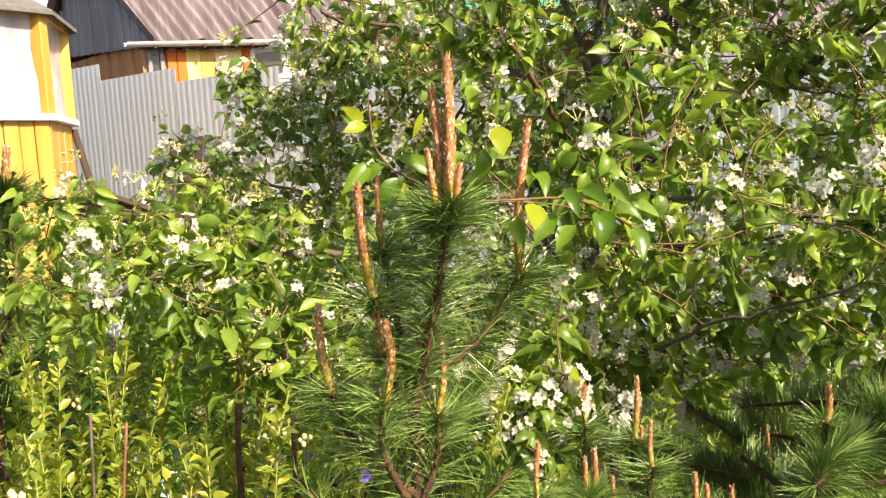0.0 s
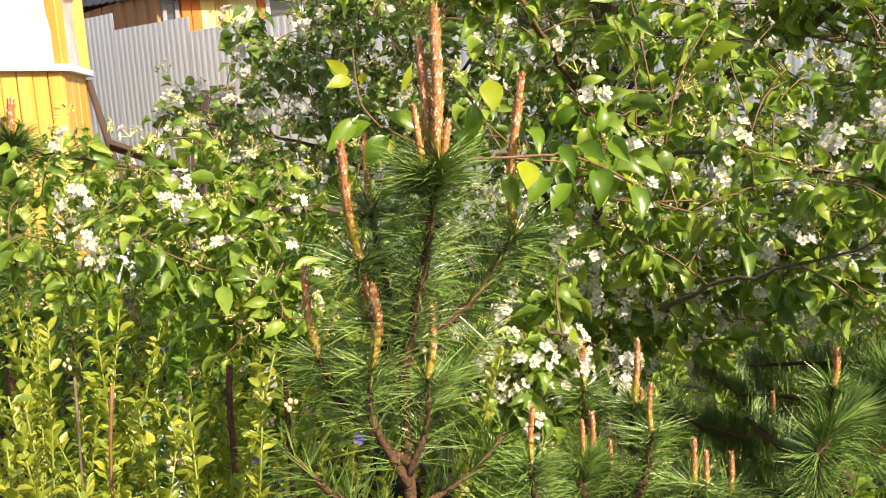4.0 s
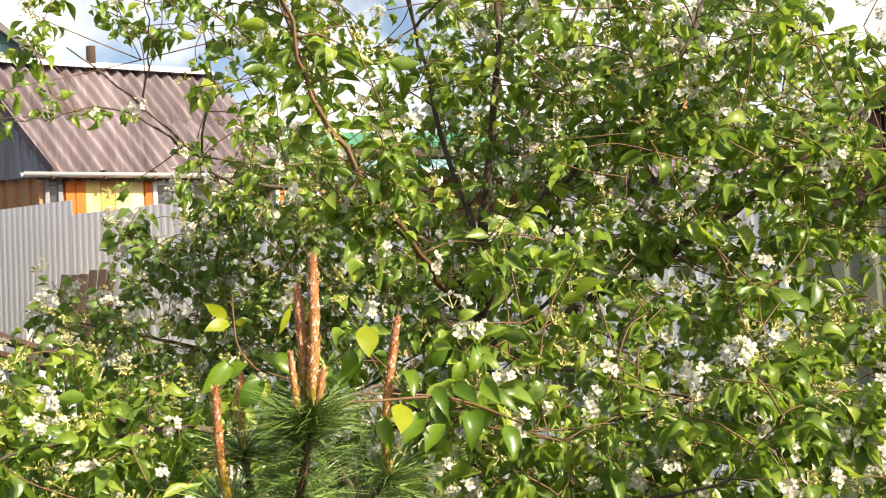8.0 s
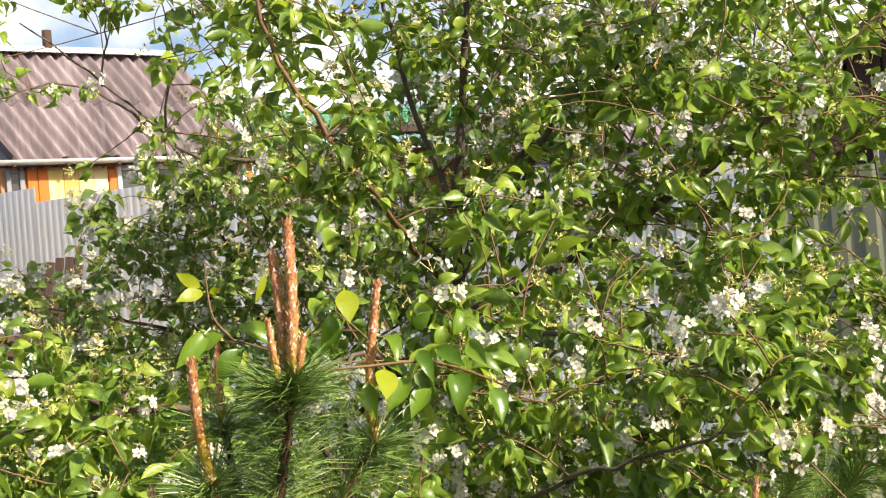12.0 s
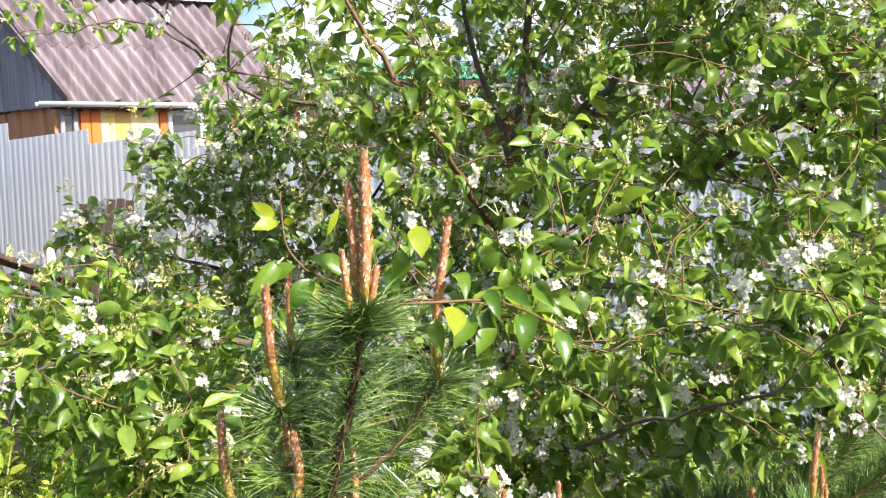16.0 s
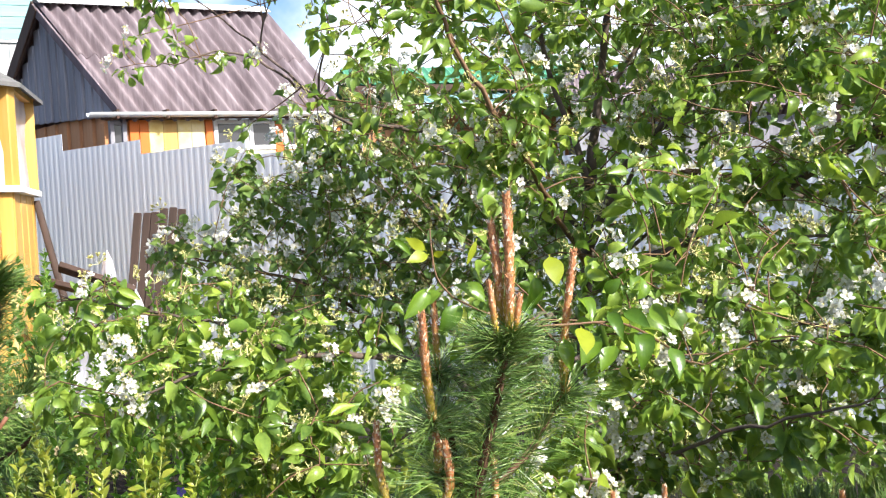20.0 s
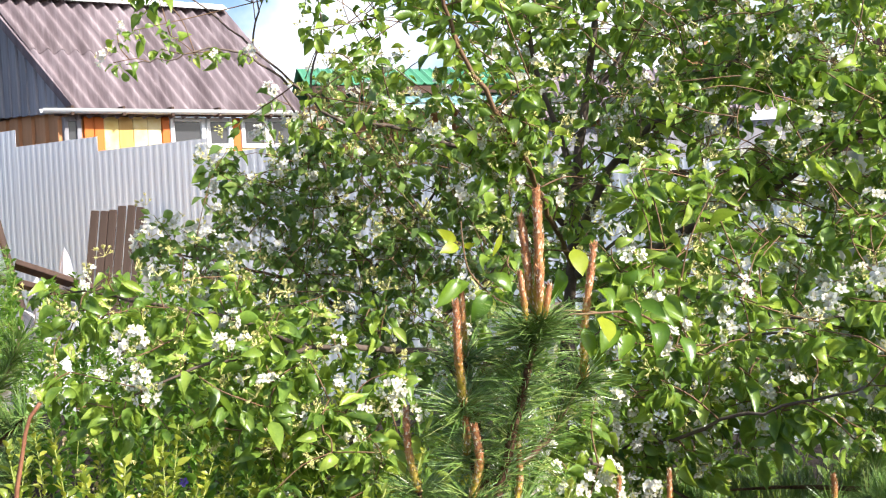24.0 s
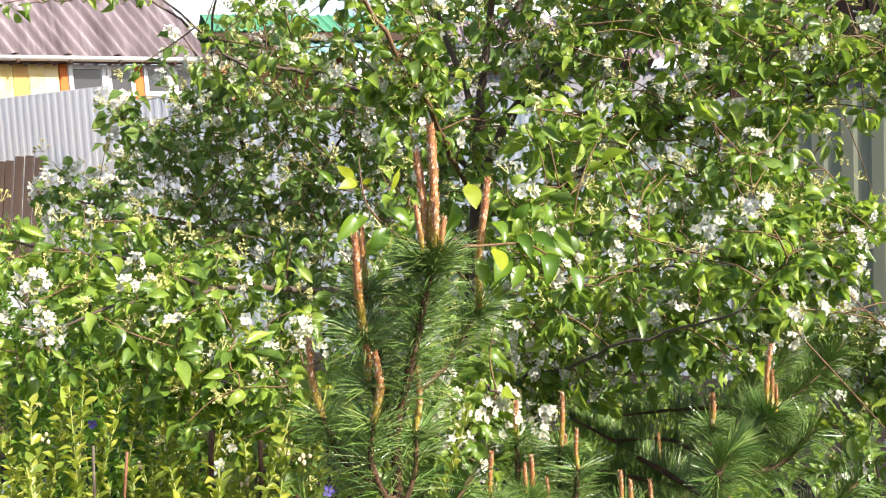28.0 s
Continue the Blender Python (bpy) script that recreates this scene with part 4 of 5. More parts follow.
# ---- low spreading pear branch beside the pine ----
LOW_LIMBS = [
    ([(0.6, 2.05, 0.05), (0.302, 1.544, 0.934), (0.122, 1.400, 1.059), (0.003, 1.386, 1.075), (-0.126, 1.375, 1.070), (-0.272, 1.366, 1.028)], 0.018, 0.003),
    ([(0.136, 1.384, 0.905), (0.055, 1.329, 0.944), (-0.036, 1.319, 0.992)], 0.008, 0.003),
    ([(-0.005, 1.389, 1.074), (-0.117, 1.481, 1.120), (-0.271, 1.533, 1.157), (-0.373, 1.567, 1.181)], 0.008, 0.003),
]
LOW_CLUMPS = [
    ((-0.340, 1.555, 1.161), 0.07, 9), ((-0.247, 1.523, 1.128), 0.08, 12), ((-0.120, 1.428, 1.107), 0.08, 13), ((-0.028, 1.398, 1.102), 0.07, 10),
    ((-0.329, 1.439, 1.065), 0.07, 8), ((-0.241, 1.410, 1.043), 0.08, 12), ((-0.146, 1.357, 1.023), 0.09, 14), ((-0.048, 1.346, 1.023), 0.09, 14),
    ((0.038, 1.316, 0.984), 0.09, 14), ((0.112, 1.402, 1.052), 0.08, 10), ((-0.022, 1.278, 0.914), 0.08, 12), ((0.063, 1.250, 0.909), 0.07, 10),
    ((-0.174, 1.607, 1.164), 0.06, 6),
]
leafy_tree("pear_branch", LOW_LIMBS, LOW_CLUMPS, 5, "low pear branches heavy with white and fading blossom", "tree",
           PEAR_LEAVES, M_PEAR, "pear", 1.5, 0.72, 8, 0.16, 0.55, max_leaf=300, fill=1.15,
           blooms=[(-0.247, 1.326, 1.122), (-0.118, 1.329, 1.111), (-0.241, 1.317, 1.052), (0.032, 1.297, 0.977), (0.095, 1.296, 1.018)])

# ---- lower right branches with hanging blossom ----
RIGHT_LIMBS = [
    ([(0.7, 2.0, 0.1), (0.486, 1.371, 0.823), (0.465, 1.123, 0.943), (0.528, 1.002, 0.997), (0.586, 0.881, 1.039)], 0.009, 0.003),
    ([(0.473, 1.322, 0.817), (0.348, 1.107, 0.920), (0.268, 0.978, 0.967)], 0.008, 0.003),
]
RIGHT_CLUMPS = [
    ((0.381, 1.106, 1.060), 0.07, 12), ((0.480, 1.126, 1.048), 0.075, 14), ((0.574, 1.096, 1.043), 0.075, 14), ((0.629, 1.026, 1.054), 0.07, 12),
    ((0.612, 0.878, 1.107), 0.07, 10), ((0.396, 1.250, 0.936), 0.08, 12), ((0.402, 1.295, 0.853), 0.09, 14), ((0.496, 1.217, 0.921), 0.08, 14),
    ((0.634, 1.279, 0.930), 0.08, 9), ((0.692, 1.157, 0.962), 0.07, 9), ((0.356, 1.308, 0.819), 0.06, 8), ((0.665, 0.957, 0.989), 0.07, 8),
    ((0.248, 1.091, 0.919), 0.04, 6), ((0.294, 1.095, 0.940), 0.045, 7), ((0.295, 1.069, 0.886), 0.04, 6), ((0.250, 1.054, 0.869), 0.04, 6), ((0.413, 1.203, 1.005), 0.05, 7), ((0.477, 1.189, 0.979), 0.05, 7),
    ((0.562, 1.203, 0.976), 0.05, 8), ((0.658, 1.214, 0.957), 0.05, 7), ((0.718, 1.172, 0.952), 0.05, 6),
    ((1.162, 1.345, 1.108), 0.06, 5), ((1.234, 1.320, 1.084), 0.05, 4), ((1.210, 1.328, 0.979), 0.04, 3), ((1.182, 1.231, 0.865), 0.06, 6), ((1.070, 1.217, 0.891), 0.05, 5), ((0.975, 1.107, 0.839), 0.06, 7), ((0.913, 1.069, 0.762), 0.06, 6), ((0.976, 1.049, 0.804), 0.06, 6), ((0.952, 1.050, 0.715), 0.06, 5),
    ((0.290, 1.127, 0.937), 0.05, 7), ((0.246, 1.099, 0.883), 0.045, 7), ((0.404, 1.306, 0.880), 0.07, 12), ((0.445, 1.243, 0.930), 0.07, 10), ((0.349, 1.278, 0.816), 0.06, 9),
]
leafy_tree("pear_branch", RIGHT_LIMBS, RIGHT_CLUMPS, 7, "low pear branches with hanging clusters of white blossom", "tree",
           PEAR_LEAVES, M_PEAR, "pear", 1.35, 0.68, 7, 0.45, 0.35, fill=1.05, max_leaf=300,
           blooms=[(0.335, 1.106, 0.922), (0.353, 1.111, 0.908), (0.380, 1.123, 0.873), (0.407, 1.127, 0.865), (0.384, 1.187, 0.992), (0.393, 1.182, 0.966), (0.443, 1.193, 0.963), (0.448, 1.189, 0.937),
                   (0.495, 1.181, 0.938), (0.517, 1.177, 0.940), (0.320, 1.085, 0.888), (0.253, 1.054, 0.869), (0.282, 1.071, 0.887), (0.238, 1.081, 0.902), (0.620, 1.194, 0.988), (0.724, 1.180, 1.034), (0.694, 1.185, 1.032), (0.748, 1.177, 1.048), (0.698, 1.209, 1.054), (0.726, 1.193, 1.057), (0.739, 1.181, 1.029),
                   (0.774, 1.166, 1.067), (0.931, 1.1, 0.995), (0.963, 1.059, 0.943), (0.98, 1.033, 0.908), (0.973, 1.032, 0.886)])

# ---- apple tree further back ----
APPLE_LIMBS = [
    ([(0.1, 2.9, 0.05), (0.344, 2.580, 0.892), (0.284, 2.513, 1.160), (0.199, 2.454, 1.426), (0.098, 2.501, 1.630)], 0.03, 0.005),
    ([(0.334, 2.588, 0.958), (0.103, 2.462, 1.113), (-0.111, 2.431, 1.189), (-0.310, 2.394, 1.245)], 0.014, 0.003),
    ([(0.310, 2.501, 1.111), (0.476, 2.462, 1.307), (0.612, 2.433, 1.520)], 0.014, 0.004),
    ([(0.329, 2.585, 0.893), (0.529, 2.424, 1.019), (0.719, 2.372, 1.134)], 0.014, 0.004),
    ([(0.397, 2.553, 0.757), (0.673, 2.270, 0.988), (0.854, 2.069, 1.190), (1.019, 1.924, 1.371), (1.122, 1.853, 1.575)], 0.016, 0.004),
    ([(0.857, 2.309, 1.210), (0.964, 2.115, 1.498), (1.063, 1.926, 1.735), (1.109, 1.801, 1.966)], 0.014, 0.004),
    ([(0.946, 2.142, 1.459), (0.912, 2.115, 1.730), (0.859, 2.115, 1.977)], 0.01, 0.004),
    ([(0.687, 2.266, 0.987), (0.856, 1.945, 0.944), (0.944, 1.710, 0.985), (1.083, 1.617, 1.055)], 0.012, 0.004),
]
APPLE_CLUMPS = [
    ((-0.031, 2.472, 1.391), 0.09, 8), ((0.147, 2.476, 1.505), 0.11, 10), ((0.076, 2.486, 1.327), 0.14, 20), ((0.257, 2.435, 1.423), 0.15, 22),
    ((0.272, 2.417, 1.239), 0.15, 22), ((0.133, 2.454, 1.126), 0.14, 18), ((0.448, 2.432, 1.493), 0.14, 18), ((0.448, 2.363, 1.275), 0.15, 20),
    ((0.376, 2.372, 1.081), 0.15, 20), ((0.631, 2.417, 1.377), 0.14, 16), ((0.644, 2.396, 1.139), 0.15, 18), ((0.802, 2.352, 1.240), 0.15, 16),
    ((0.299, 2.434, 1.602), 0.13, 14), ((-0.124, 2.436, 1.204), 0.07, 6), ((-0.243, 2.373, 1.255), 0.06, 4), ((-0.039, 2.299, 1.131), 0.09, 10), ((0.479, 2.327, 0.908), 0.16, 18),
    ((0.859, 2.317, 1.000), 0.17, 18),
    ((0.885, 2.134, 1.494), 0.18, 13), ((0.848, 2.021, 1.232), 0.17, 14), ((0.835, 1.902, 0.977), 0.16, 14), ((1.016, 1.871, 1.354), 0.17, 14),
    ((0.970, 1.764, 1.132), 0.16, 14), ((0.924, 1.660, 0.943), 0.15, 14), ((1.174, 1.707, 1.247), 0.15, 12), ((1.084, 1.618, 1.067), 0.14, 12),
    ((0.755, 2.193, 1.911), 0.16, 12), ((0.918, 2.055, 1.880), 0.16, 13), ((1.064, 1.920, 1.849), 0.15, 13), ((1.191, 1.790, 1.819), 0.15, 12),
    ((0.850, 2.183, 1.686), 0.16, 13), ((1.009, 2.045, 1.665), 0.16, 14), ((1.163, 1.908, 1.644), 0.15, 14), ((1.286, 1.774, 1.709), 0.14, 12),
    ((0.687, 2.328, 1.591), 0.15, 11), ((1.310, 1.761, 1.866), 0.13, 9), ((1.278, 1.682, 1.536), 0.12, 9), ((0.631, 2.252, 1.326), 0.15, 11),
    ((0.999, 1.530, 0.927), 0.13, 12), ((0.599, 2.079, 0.925), 0.16, 12), ((1.060, 2.086, 1.615), 0.18, 10), ((0.727, 2.291, 1.516), 0.16, 10),
]
leafy_tree("apple_tree", APPLE_LIMBS, APPLE_CLUMPS, 9, "darker apple tree with small leaves and white blossom", "tree",
           SMALL_LEAVES, M_APPLE, "apple", 0.0, 1.1, 7, 0.42, 0.36, fill=2.3)


# ---- pines ----
def needle_tuft(rng, line, count, length, spread, up=0.35, start=0.0, end=1.0, wide=0.00055):
    """Needles in pairs along a shoot, pointing out and towards its tip."""
    soup = Soup()
    n = len(line) - 1
    for _ in range(count):
        u = start + (end - start) * rng.random()
        k = min(int(u * n), n - 1)
        p = line[k].lerp(line[k + 1], u * n - k)
        ax = (line[k + 1] - line[k]).normalized()
        a = rng.uniform(0, 6.283)
        side = ax.cross(Vector((math.cos(a), math.sin(a), 0.31))).normalized()
        d = (ax * rng.uniform(0.2, 1.15) + side * spread * rng.uniform(0.6, 1.3) + Vector((0, 0, up * rng.random()))).normalized()
        for tw in (-0.07, 0.07):
            L = length * rng.uniform(0.55, 1.2)
            e = (d + side.cross(d) * tw + Vector((rng.uniform(-1, 1), rng.uniform(-1, 1), rng.uniform(-1, 1))) * 0.2).normalized()
            w = side.cross(e)
            if w.length < 0.05:
                w = Vector((1, 0, 0))
            w = w.normalized() * wide
            h = w.cross(e).normalized() * wide * 0.7
            mid = p + e * L * 0.55 - Vector((0, 0, L * 0.03))
            tip = p + e * L - Vector((0, 0, L * rng.uniform(0.02, 0.2))) + side * L * rng.uniform(-0.05, 0.08)
            soup.add([p - w, p + w, p + h, mid - w, mid + w, mid + h, tip], [(0, 1, 4, 3), (1, 2, 5, 4), (2, 0, 3, 5), (3, 4, 6), (4, 5, 6), (5, 3, 6)])
    return soup


def candle(rng, parent, points, radius, scales=70):
    """A new pine shoot: a blunt tapering spike covered with small papery scales."""
    n = 16
    line = curve_points(points, n)
    rad = [1.1 * radius * (0.85 + 0.15 * math.sin(i * 2.1)) * (1.0 - 0.22 * i / n) for i in range(n + 1)]
    rad[-1] *= 0.45
    rad[-2] *= 0.85
    v, f = tube(line, rad, 8, rng.random(), 0.3)
    foot = line[0]
    ob = mesh_object("candle", [p - foot for p in v], f, M_CANDLE, parent, "rust and yellow-green new pine shoot", True)
    ob.location = foot
    soup = Soup()
    for s in range(scales):
        u = (s + rng.random()) / scales
        k = min(int(u * n), n - 1)
        p = line[k].lerp(line[k + 1], u * n - k)
        ax = (line[k + 1] - line[k]).normalized()
        a = s * 2.4
        side = ax.cross(Vector((math.cos(a), math.sin(a), 0.2))).normalized()
        r = rad[k] * 0.97
        w = ax.cross(side) * radius * 0.34
        b = p + side * r
        soup.add([b - w - foot, b + w - foot, b + ax * radius * 0.95 + side * radius * rng.uniform(0.2, 0.5) - foot, b + ax * radius * 0.4 + side * radius * 0.05 - foot], [(0, 1, 2), (1, 3, 2), (3, 0, 2)])
    soup.put("bud_scale", M_SCALE, ob, "papery bud scales")
    return ob


def pine(name, foot, stems, candles, seed, label, needle=0.05, density=1.0, wide=0.00055):
    """A young pine: stems (points, radius, needles per metre), candles (points from foot to tip, radius)."""
    rng = random.Random(seed)
    tree = thing(name, (0, 0, 0), 0, label, "pine tree", "young pines")
    for pts, r, per, start in stems:
        n = 5 * (len(pts) - 1)
        line = curve_points(pts, n)
        v, f = tube(line, [r * (1.0 - 0.35 * i / n) for i in range(n + 1)], 7, rng.random(), 0.5)
        mesh_object("shoot", v, f, M_PINEBARK, tree, smooth=True)
        length = sum((line[i + 1] - line[i]).length for i in range(n))
        count = int(per * density * length)
        if count:
            needle_tuft(rng, line, count, needle, 1.35, 0.15, start, 1.0, wide).put("needles", M_NEEDLE, tree)
    for pts, r in candles:
        candle(rng, tree, pts, r, int(90 + 1500 * (Vector(pts[-1]) - Vector(pts[0])).length))
        foot_line = [Vector(pts[0]) - Vector((0, 0, 0.012)), Vector(pts[0]) + Vector((0, 0, 0.004))]
        needle_tuft(rng, foot_line, int(75 * density), needle, 2.3, 0.25, wide=wide).put("needles", M_NEEDLE, tree)
    return tree


PINE_STEMS = [
    ([(0.12, 0.93, 0.0), (0.117, 0.874, 0.571), (0.111, 0.875, 0.920), (0.126, 0.863, 1.017), (0.139, 0.848, 1.081), (0.149, 0.831, 1.145)], 0.0062, 430, 0.5),
    ([(0.121, 0.880, 0.982), (0.181, 0.893, 1.020), (0.207, 0.905, 1.047), (0.230, 0.900, 1.082)], 0.004, 1100, 0.05),
    ([(0.115, 0.875, 0.930), (0.092, 0.878, 1.007), (0.085, 0.873, 1.050), (0.080, 0.861, 1.074)], 0.004, 1000, 0.05),
    ([(0.109, 0.868, 0.858), (0.080, 0.861, 0.929), (0.083, 0.857, 0.977)], 0.0045, 1300, 0.1),
    ([(0.111, 0.870, 0.879), (0.056, 0.887, 0.934), (0.038, 0.895, 0.981)], 0.0042, 1200, 0.2),
    ([(0.110, 0.869, 0.868), (0.131, 0.871, 0.914), (0.135, 0.874, 0.954)], 0.004, 1300, 0.1),
    ([(0.115, 0.892, 0.902), (0.176, 0.982, 0.921), (0.214, 1.010, 0.958)], 0.004, 1000, 0.1),
    ([(0.116, 0.894, 0.923), (0.106, 0.895, 1.038), (0.095, 0.896, 1.118)], 0.0042, 800, 0.3),
    ([(0.107, 0.866, 0.832), (0.166, 0.877, 0.857), (0.209, 0.892, 0.890)], 0.004, 1000, 0.1),
    ([(0.105, 0.864, 0.807), (0.040, 0.861, 0.861), (-0.002, 0.874, 0.909)], 0.004, 1000, 0.1),
]
PINE_CANDLES = [
    ([(0.149, 0.831, 1.142), (0.155, 0.828, 1.218), (0.157, 0.833, 1.288)], 0.0052), ([(0.143, 0.836, 1.142), (0.146, 0.837, 1.204), (0.144, 0.846, 1.263)], 0.0048),
    ([(0.139, 0.827, 1.150), (0.136, 0.824, 1.177), (0.134, 0.828, 1.207)], 0.0033), ([(0.153, 0.824, 1.152), (0.156, 0.816, 1.171), (0.161, 0.817, 1.193)], 0.0033),
    ([(0.150, 0.821, 1.157), (0.151, 0.818, 1.181), (0.152, 0.819, 1.210)], 0.0042),
    ([(0.230, 0.899, 1.080), (0.227, 0.885, 1.140), (0.242, 0.885, 1.229)], 0.0047),
    ([(0.080, 0.861, 1.074), (0.073, 0.848, 1.126), (0.071, 0.842, 1.180)], 0.0045),
    ([(0.083, 0.857, 0.977), (0.092, 0.854, 1.016), (0.089, 0.857, 1.053)], 0.0045), ([(0.084, 0.871, 1.020), (0.085, 0.871, 1.041), (0.083, 0.867, 1.063)], 0.004),
    ([(0.038, 0.895, 0.981), (0.031, 0.905, 1.022), (0.031, 0.909, 1.067)], 0.0042), ([(0.134, 0.874, 0.954), (0.143, 0.877, 0.991), (0.143, 0.882, 1.033)], 0.0036),
    ([(0.095, 0.895, 1.116), (0.095, 0.899, 1.149), (0.096, 0.903, 1.186)], 0.0036),
]
pine("pine_tree", None, PINE_STEMS, PINE_CANDLES, 21, "young pine with upright rusty new shoots and long green needles", 0.06, 0.78)

PINE2_STEMS = [
    ([(0.53, 1.3, 0.0), (0.53, 1.28, 0.3), (0.314, 0.970, 0.744), (0.309, 0.960, 0.823)], 0.008, 900, 0.5),
    ([(0.310, 0.967, 0.693), (0.358, 0.978, 0.793), (0.374, 0.989, 0.871)], 0.005, 1100, 0.2),
    ([(0.310, 0.967, 0.693), (0.322, 1.013, 0.804), (0.328, 1.027, 0.880)], 0.005, 1100, 0.2),
    ([(0.310, 0.967, 0.693), (0.365, 0.955, 0.785), (0.379, 0.956, 0.849)], 0.005, 1100, 0.2),
    ([(0.308, 0.966, 0.672), (0.246, 0.921, 0.791), (0.236, 0.911, 0.848)], 0.005, 1100, 0.2),
    ([(0.308, 0.966, 0.672), (0.373, 0.900, 0.759), (0.392, 0.868, 0.820)], 0.005, 1100, 0.2),
    ([(0.308, 0.966, 0.672), (0.392, 0.892, 0.751), (0.420, 0.857, 0.811)], 0.005, 1100, 0.2),
]
PINE2_CANDLES = [
    ([(0.374, 0.989, 0.869), (0.379, 0.991, 0.907), (0.381, 0.993, 0.941)], 0.0036), ([(0.328, 1.027, 0.877), (0.329, 1.029, 0.906), (0.331, 1.030, 0.928)], 0.0034),
    ([(0.379, 0.955, 0.848), (0.379, 0.958, 0.874), (0.382, 0.959, 0.900)], 0.0030), ([(0.236, 0.911, 0.846), (0.238, 0.913, 0.875), (0.242, 0.914, 0.905)], 0.0032),
    ([(0.312, 0.959, 0.816), (0.316, 0.960, 0.844), (0.317, 0.962, 0.875)], 0.0036), ([(0.299, 0.954, 0.823), (0.303, 0.954, 0.844), (0.304, 0.956, 0.869)], 0.0030),
    ([(0.389, 0.869, 0.820), (0.391, 0.871, 0.843), (0.392, 0.873, 0.868)], 0.0030), ([(0.399, 0.866, 0.819), (0.401, 0.866, 0.836), (0.402, 0.868, 0.856)], 0.0029),
    ([(0.420, 0.857, 0.811), (0.423, 0.857, 0.831), (0.424, 0.859, 0.855)], 0.0029), ([(0.330, 0.951, 0.807), (0.332, 0.951, 0.822), (0.333, 0.953, 0.846)], 0.0027),
    ([(0.580, 1.071, 0.794), (0.581, 1.073, 0.815), (0.581, 1.074, 0.834)], 0.0027), ([(0.382, 0.995, 0.860), (0.384, 0.995, 0.871), (0.385, 0.996, 0.883)], 0.0023),
]
pine("pine_tree", None, PINE2_STEMS, PINE2_CANDLES, 22, "small bushy pine with many short rusty new shoots", 0.05, 0.75)

PINE3_STEMS = [
    ([(0.74, 1.15, 0.0), (0.74, 1.13, 0.4), (0.496, 0.831, 0.830), (0.567, 0.854, 0.890), (0.591, 0.847, 0.913)], 0.006, 1300, 0.4),
    ([(0.554, 0.890, 0.823), (0.749, 1.042, 0.944), (0.861, 1.115, 1.039)], 0.006, 1100, 0.2),
    ([(0.602, 0.927, 0.835), (0.944, 1.175, 0.869), (1.127, 1.323, 0.898)], 0.005, 1300, 0.2),
    ([(0.586, 0.958, 0.785), (0.591, 0.965, 0.835), (0.596, 0.967, 0.872)], 0.004, 1300, 0.1),
    ([(0.659, 0.948, 0.892), (0.709, 1.205, 0.822), (0.680, 1.336, 0.786)], 0.0035, 1300, 0.0),
    ([(0.522, 0.847, 0.842), (0.588, 0.823, 0.859), (0.631, 0.811, 0.898)], 0.005, 1200, 0.1),
    ([(0.519, 0.845, 0.807), (0.536, 0.962, 0.805), (0.549, 1.079, 0.801)], 0.005, 1200, 0.1),
    ([(0.528, 0.838, 0.765), (0.605, 0.786, 0.796), (0.660, 0.770, 0.841)], 0.005, 1200, 0.1),
    ([(0.686, 1.033, 0.817), (0.785, 1.047, 0.921), (0.863, 1.058, 1.008)], 0.005, 1500, 0.1),
    ([(0.686, 1.033, 0.817), (0.762, 1.085, 0.882), (0.787, 1.113, 0.937)], 0.004, 1500, 0.1),
    ([(0.703, 1.028, 0.833), (0.808, 1.014, 0.890), (0.876, 1.015, 0.942)], 0.004, 1500, 0.1),
    ([(0.664, 0.980, 0.851), (0.713, 1.012, 0.937), (0.758, 1.023, 1.014)], 0.004, 1300, 0.1),
    ([(0.590, 0.926, 0.782), (0.629, 1.175, 0.724), (0.610, 1.341, 0.699)], 0.004, 1200, 0.1),
    ([(0.613, 0.968, 0.749), (0.687, 1.314, 0.724), (0.659, 1.488, 0.749)], 0.004, 1500, 0.2),
    ([(0.612, 0.967, 0.733), (0.662, 1.317, 0.655), (0.603, 1.504, 0.686)], 0.004, 1500, 0.2),
    ([(0.624, 0.968, 0.795), (0.668, 1.165, 0.786), (0.635, 1.283, 0.761)], 0.004, 1200, 0.1),
    ([(0.589, 0.925, 0.767), (0.594, 1.078, 0.698), (0.566, 1.195, 0.683)], 0.004, 1200, 0.1),
    ([(0.585, 0.923, 0.722), (0.576, 1.027, 0.652), (0.525, 1.099, 0.643)], 0.004, 1200, 0.1),
    # six dense boughs added mostly out of view to keep sun off the lower right
    ([(0.75, 1.12, 0.55), (1.05, 0.9, 0.8), (1.25, 0.78, 1.05), (1.34, 0.72, 1.24)], 0.007, 2200, 0.3),
    ([(0.95, 0.98, 0.7), (1.25, 0.88, 0.92), (1.45, 0.84, 1.12)], 0.006, 2200, 0.2),
    ([(1.05, 0.9, 0.8), (1.16, 0.74, 1.0), (1.2, 0.64, 1.18)], 0.006, 2200, 0.2),
    ([(1.12, 0.86, 0.88), (1.3, 0.66, 1.0), (1.42, 0.56, 1.14)], 0.006, 2200, 0.1),
    ([(1.2, 0.8, 0.98), (1.38, 0.74, 1.2), (1.46, 0.7, 1.36)], 0.005, 2200, 0.1),
    ([(0.98, 0.96, 0.72), (1.12, 0.78, 0.82), (1.26, 0.66, 0.92)], 0.005, 2200, 0.1),
]
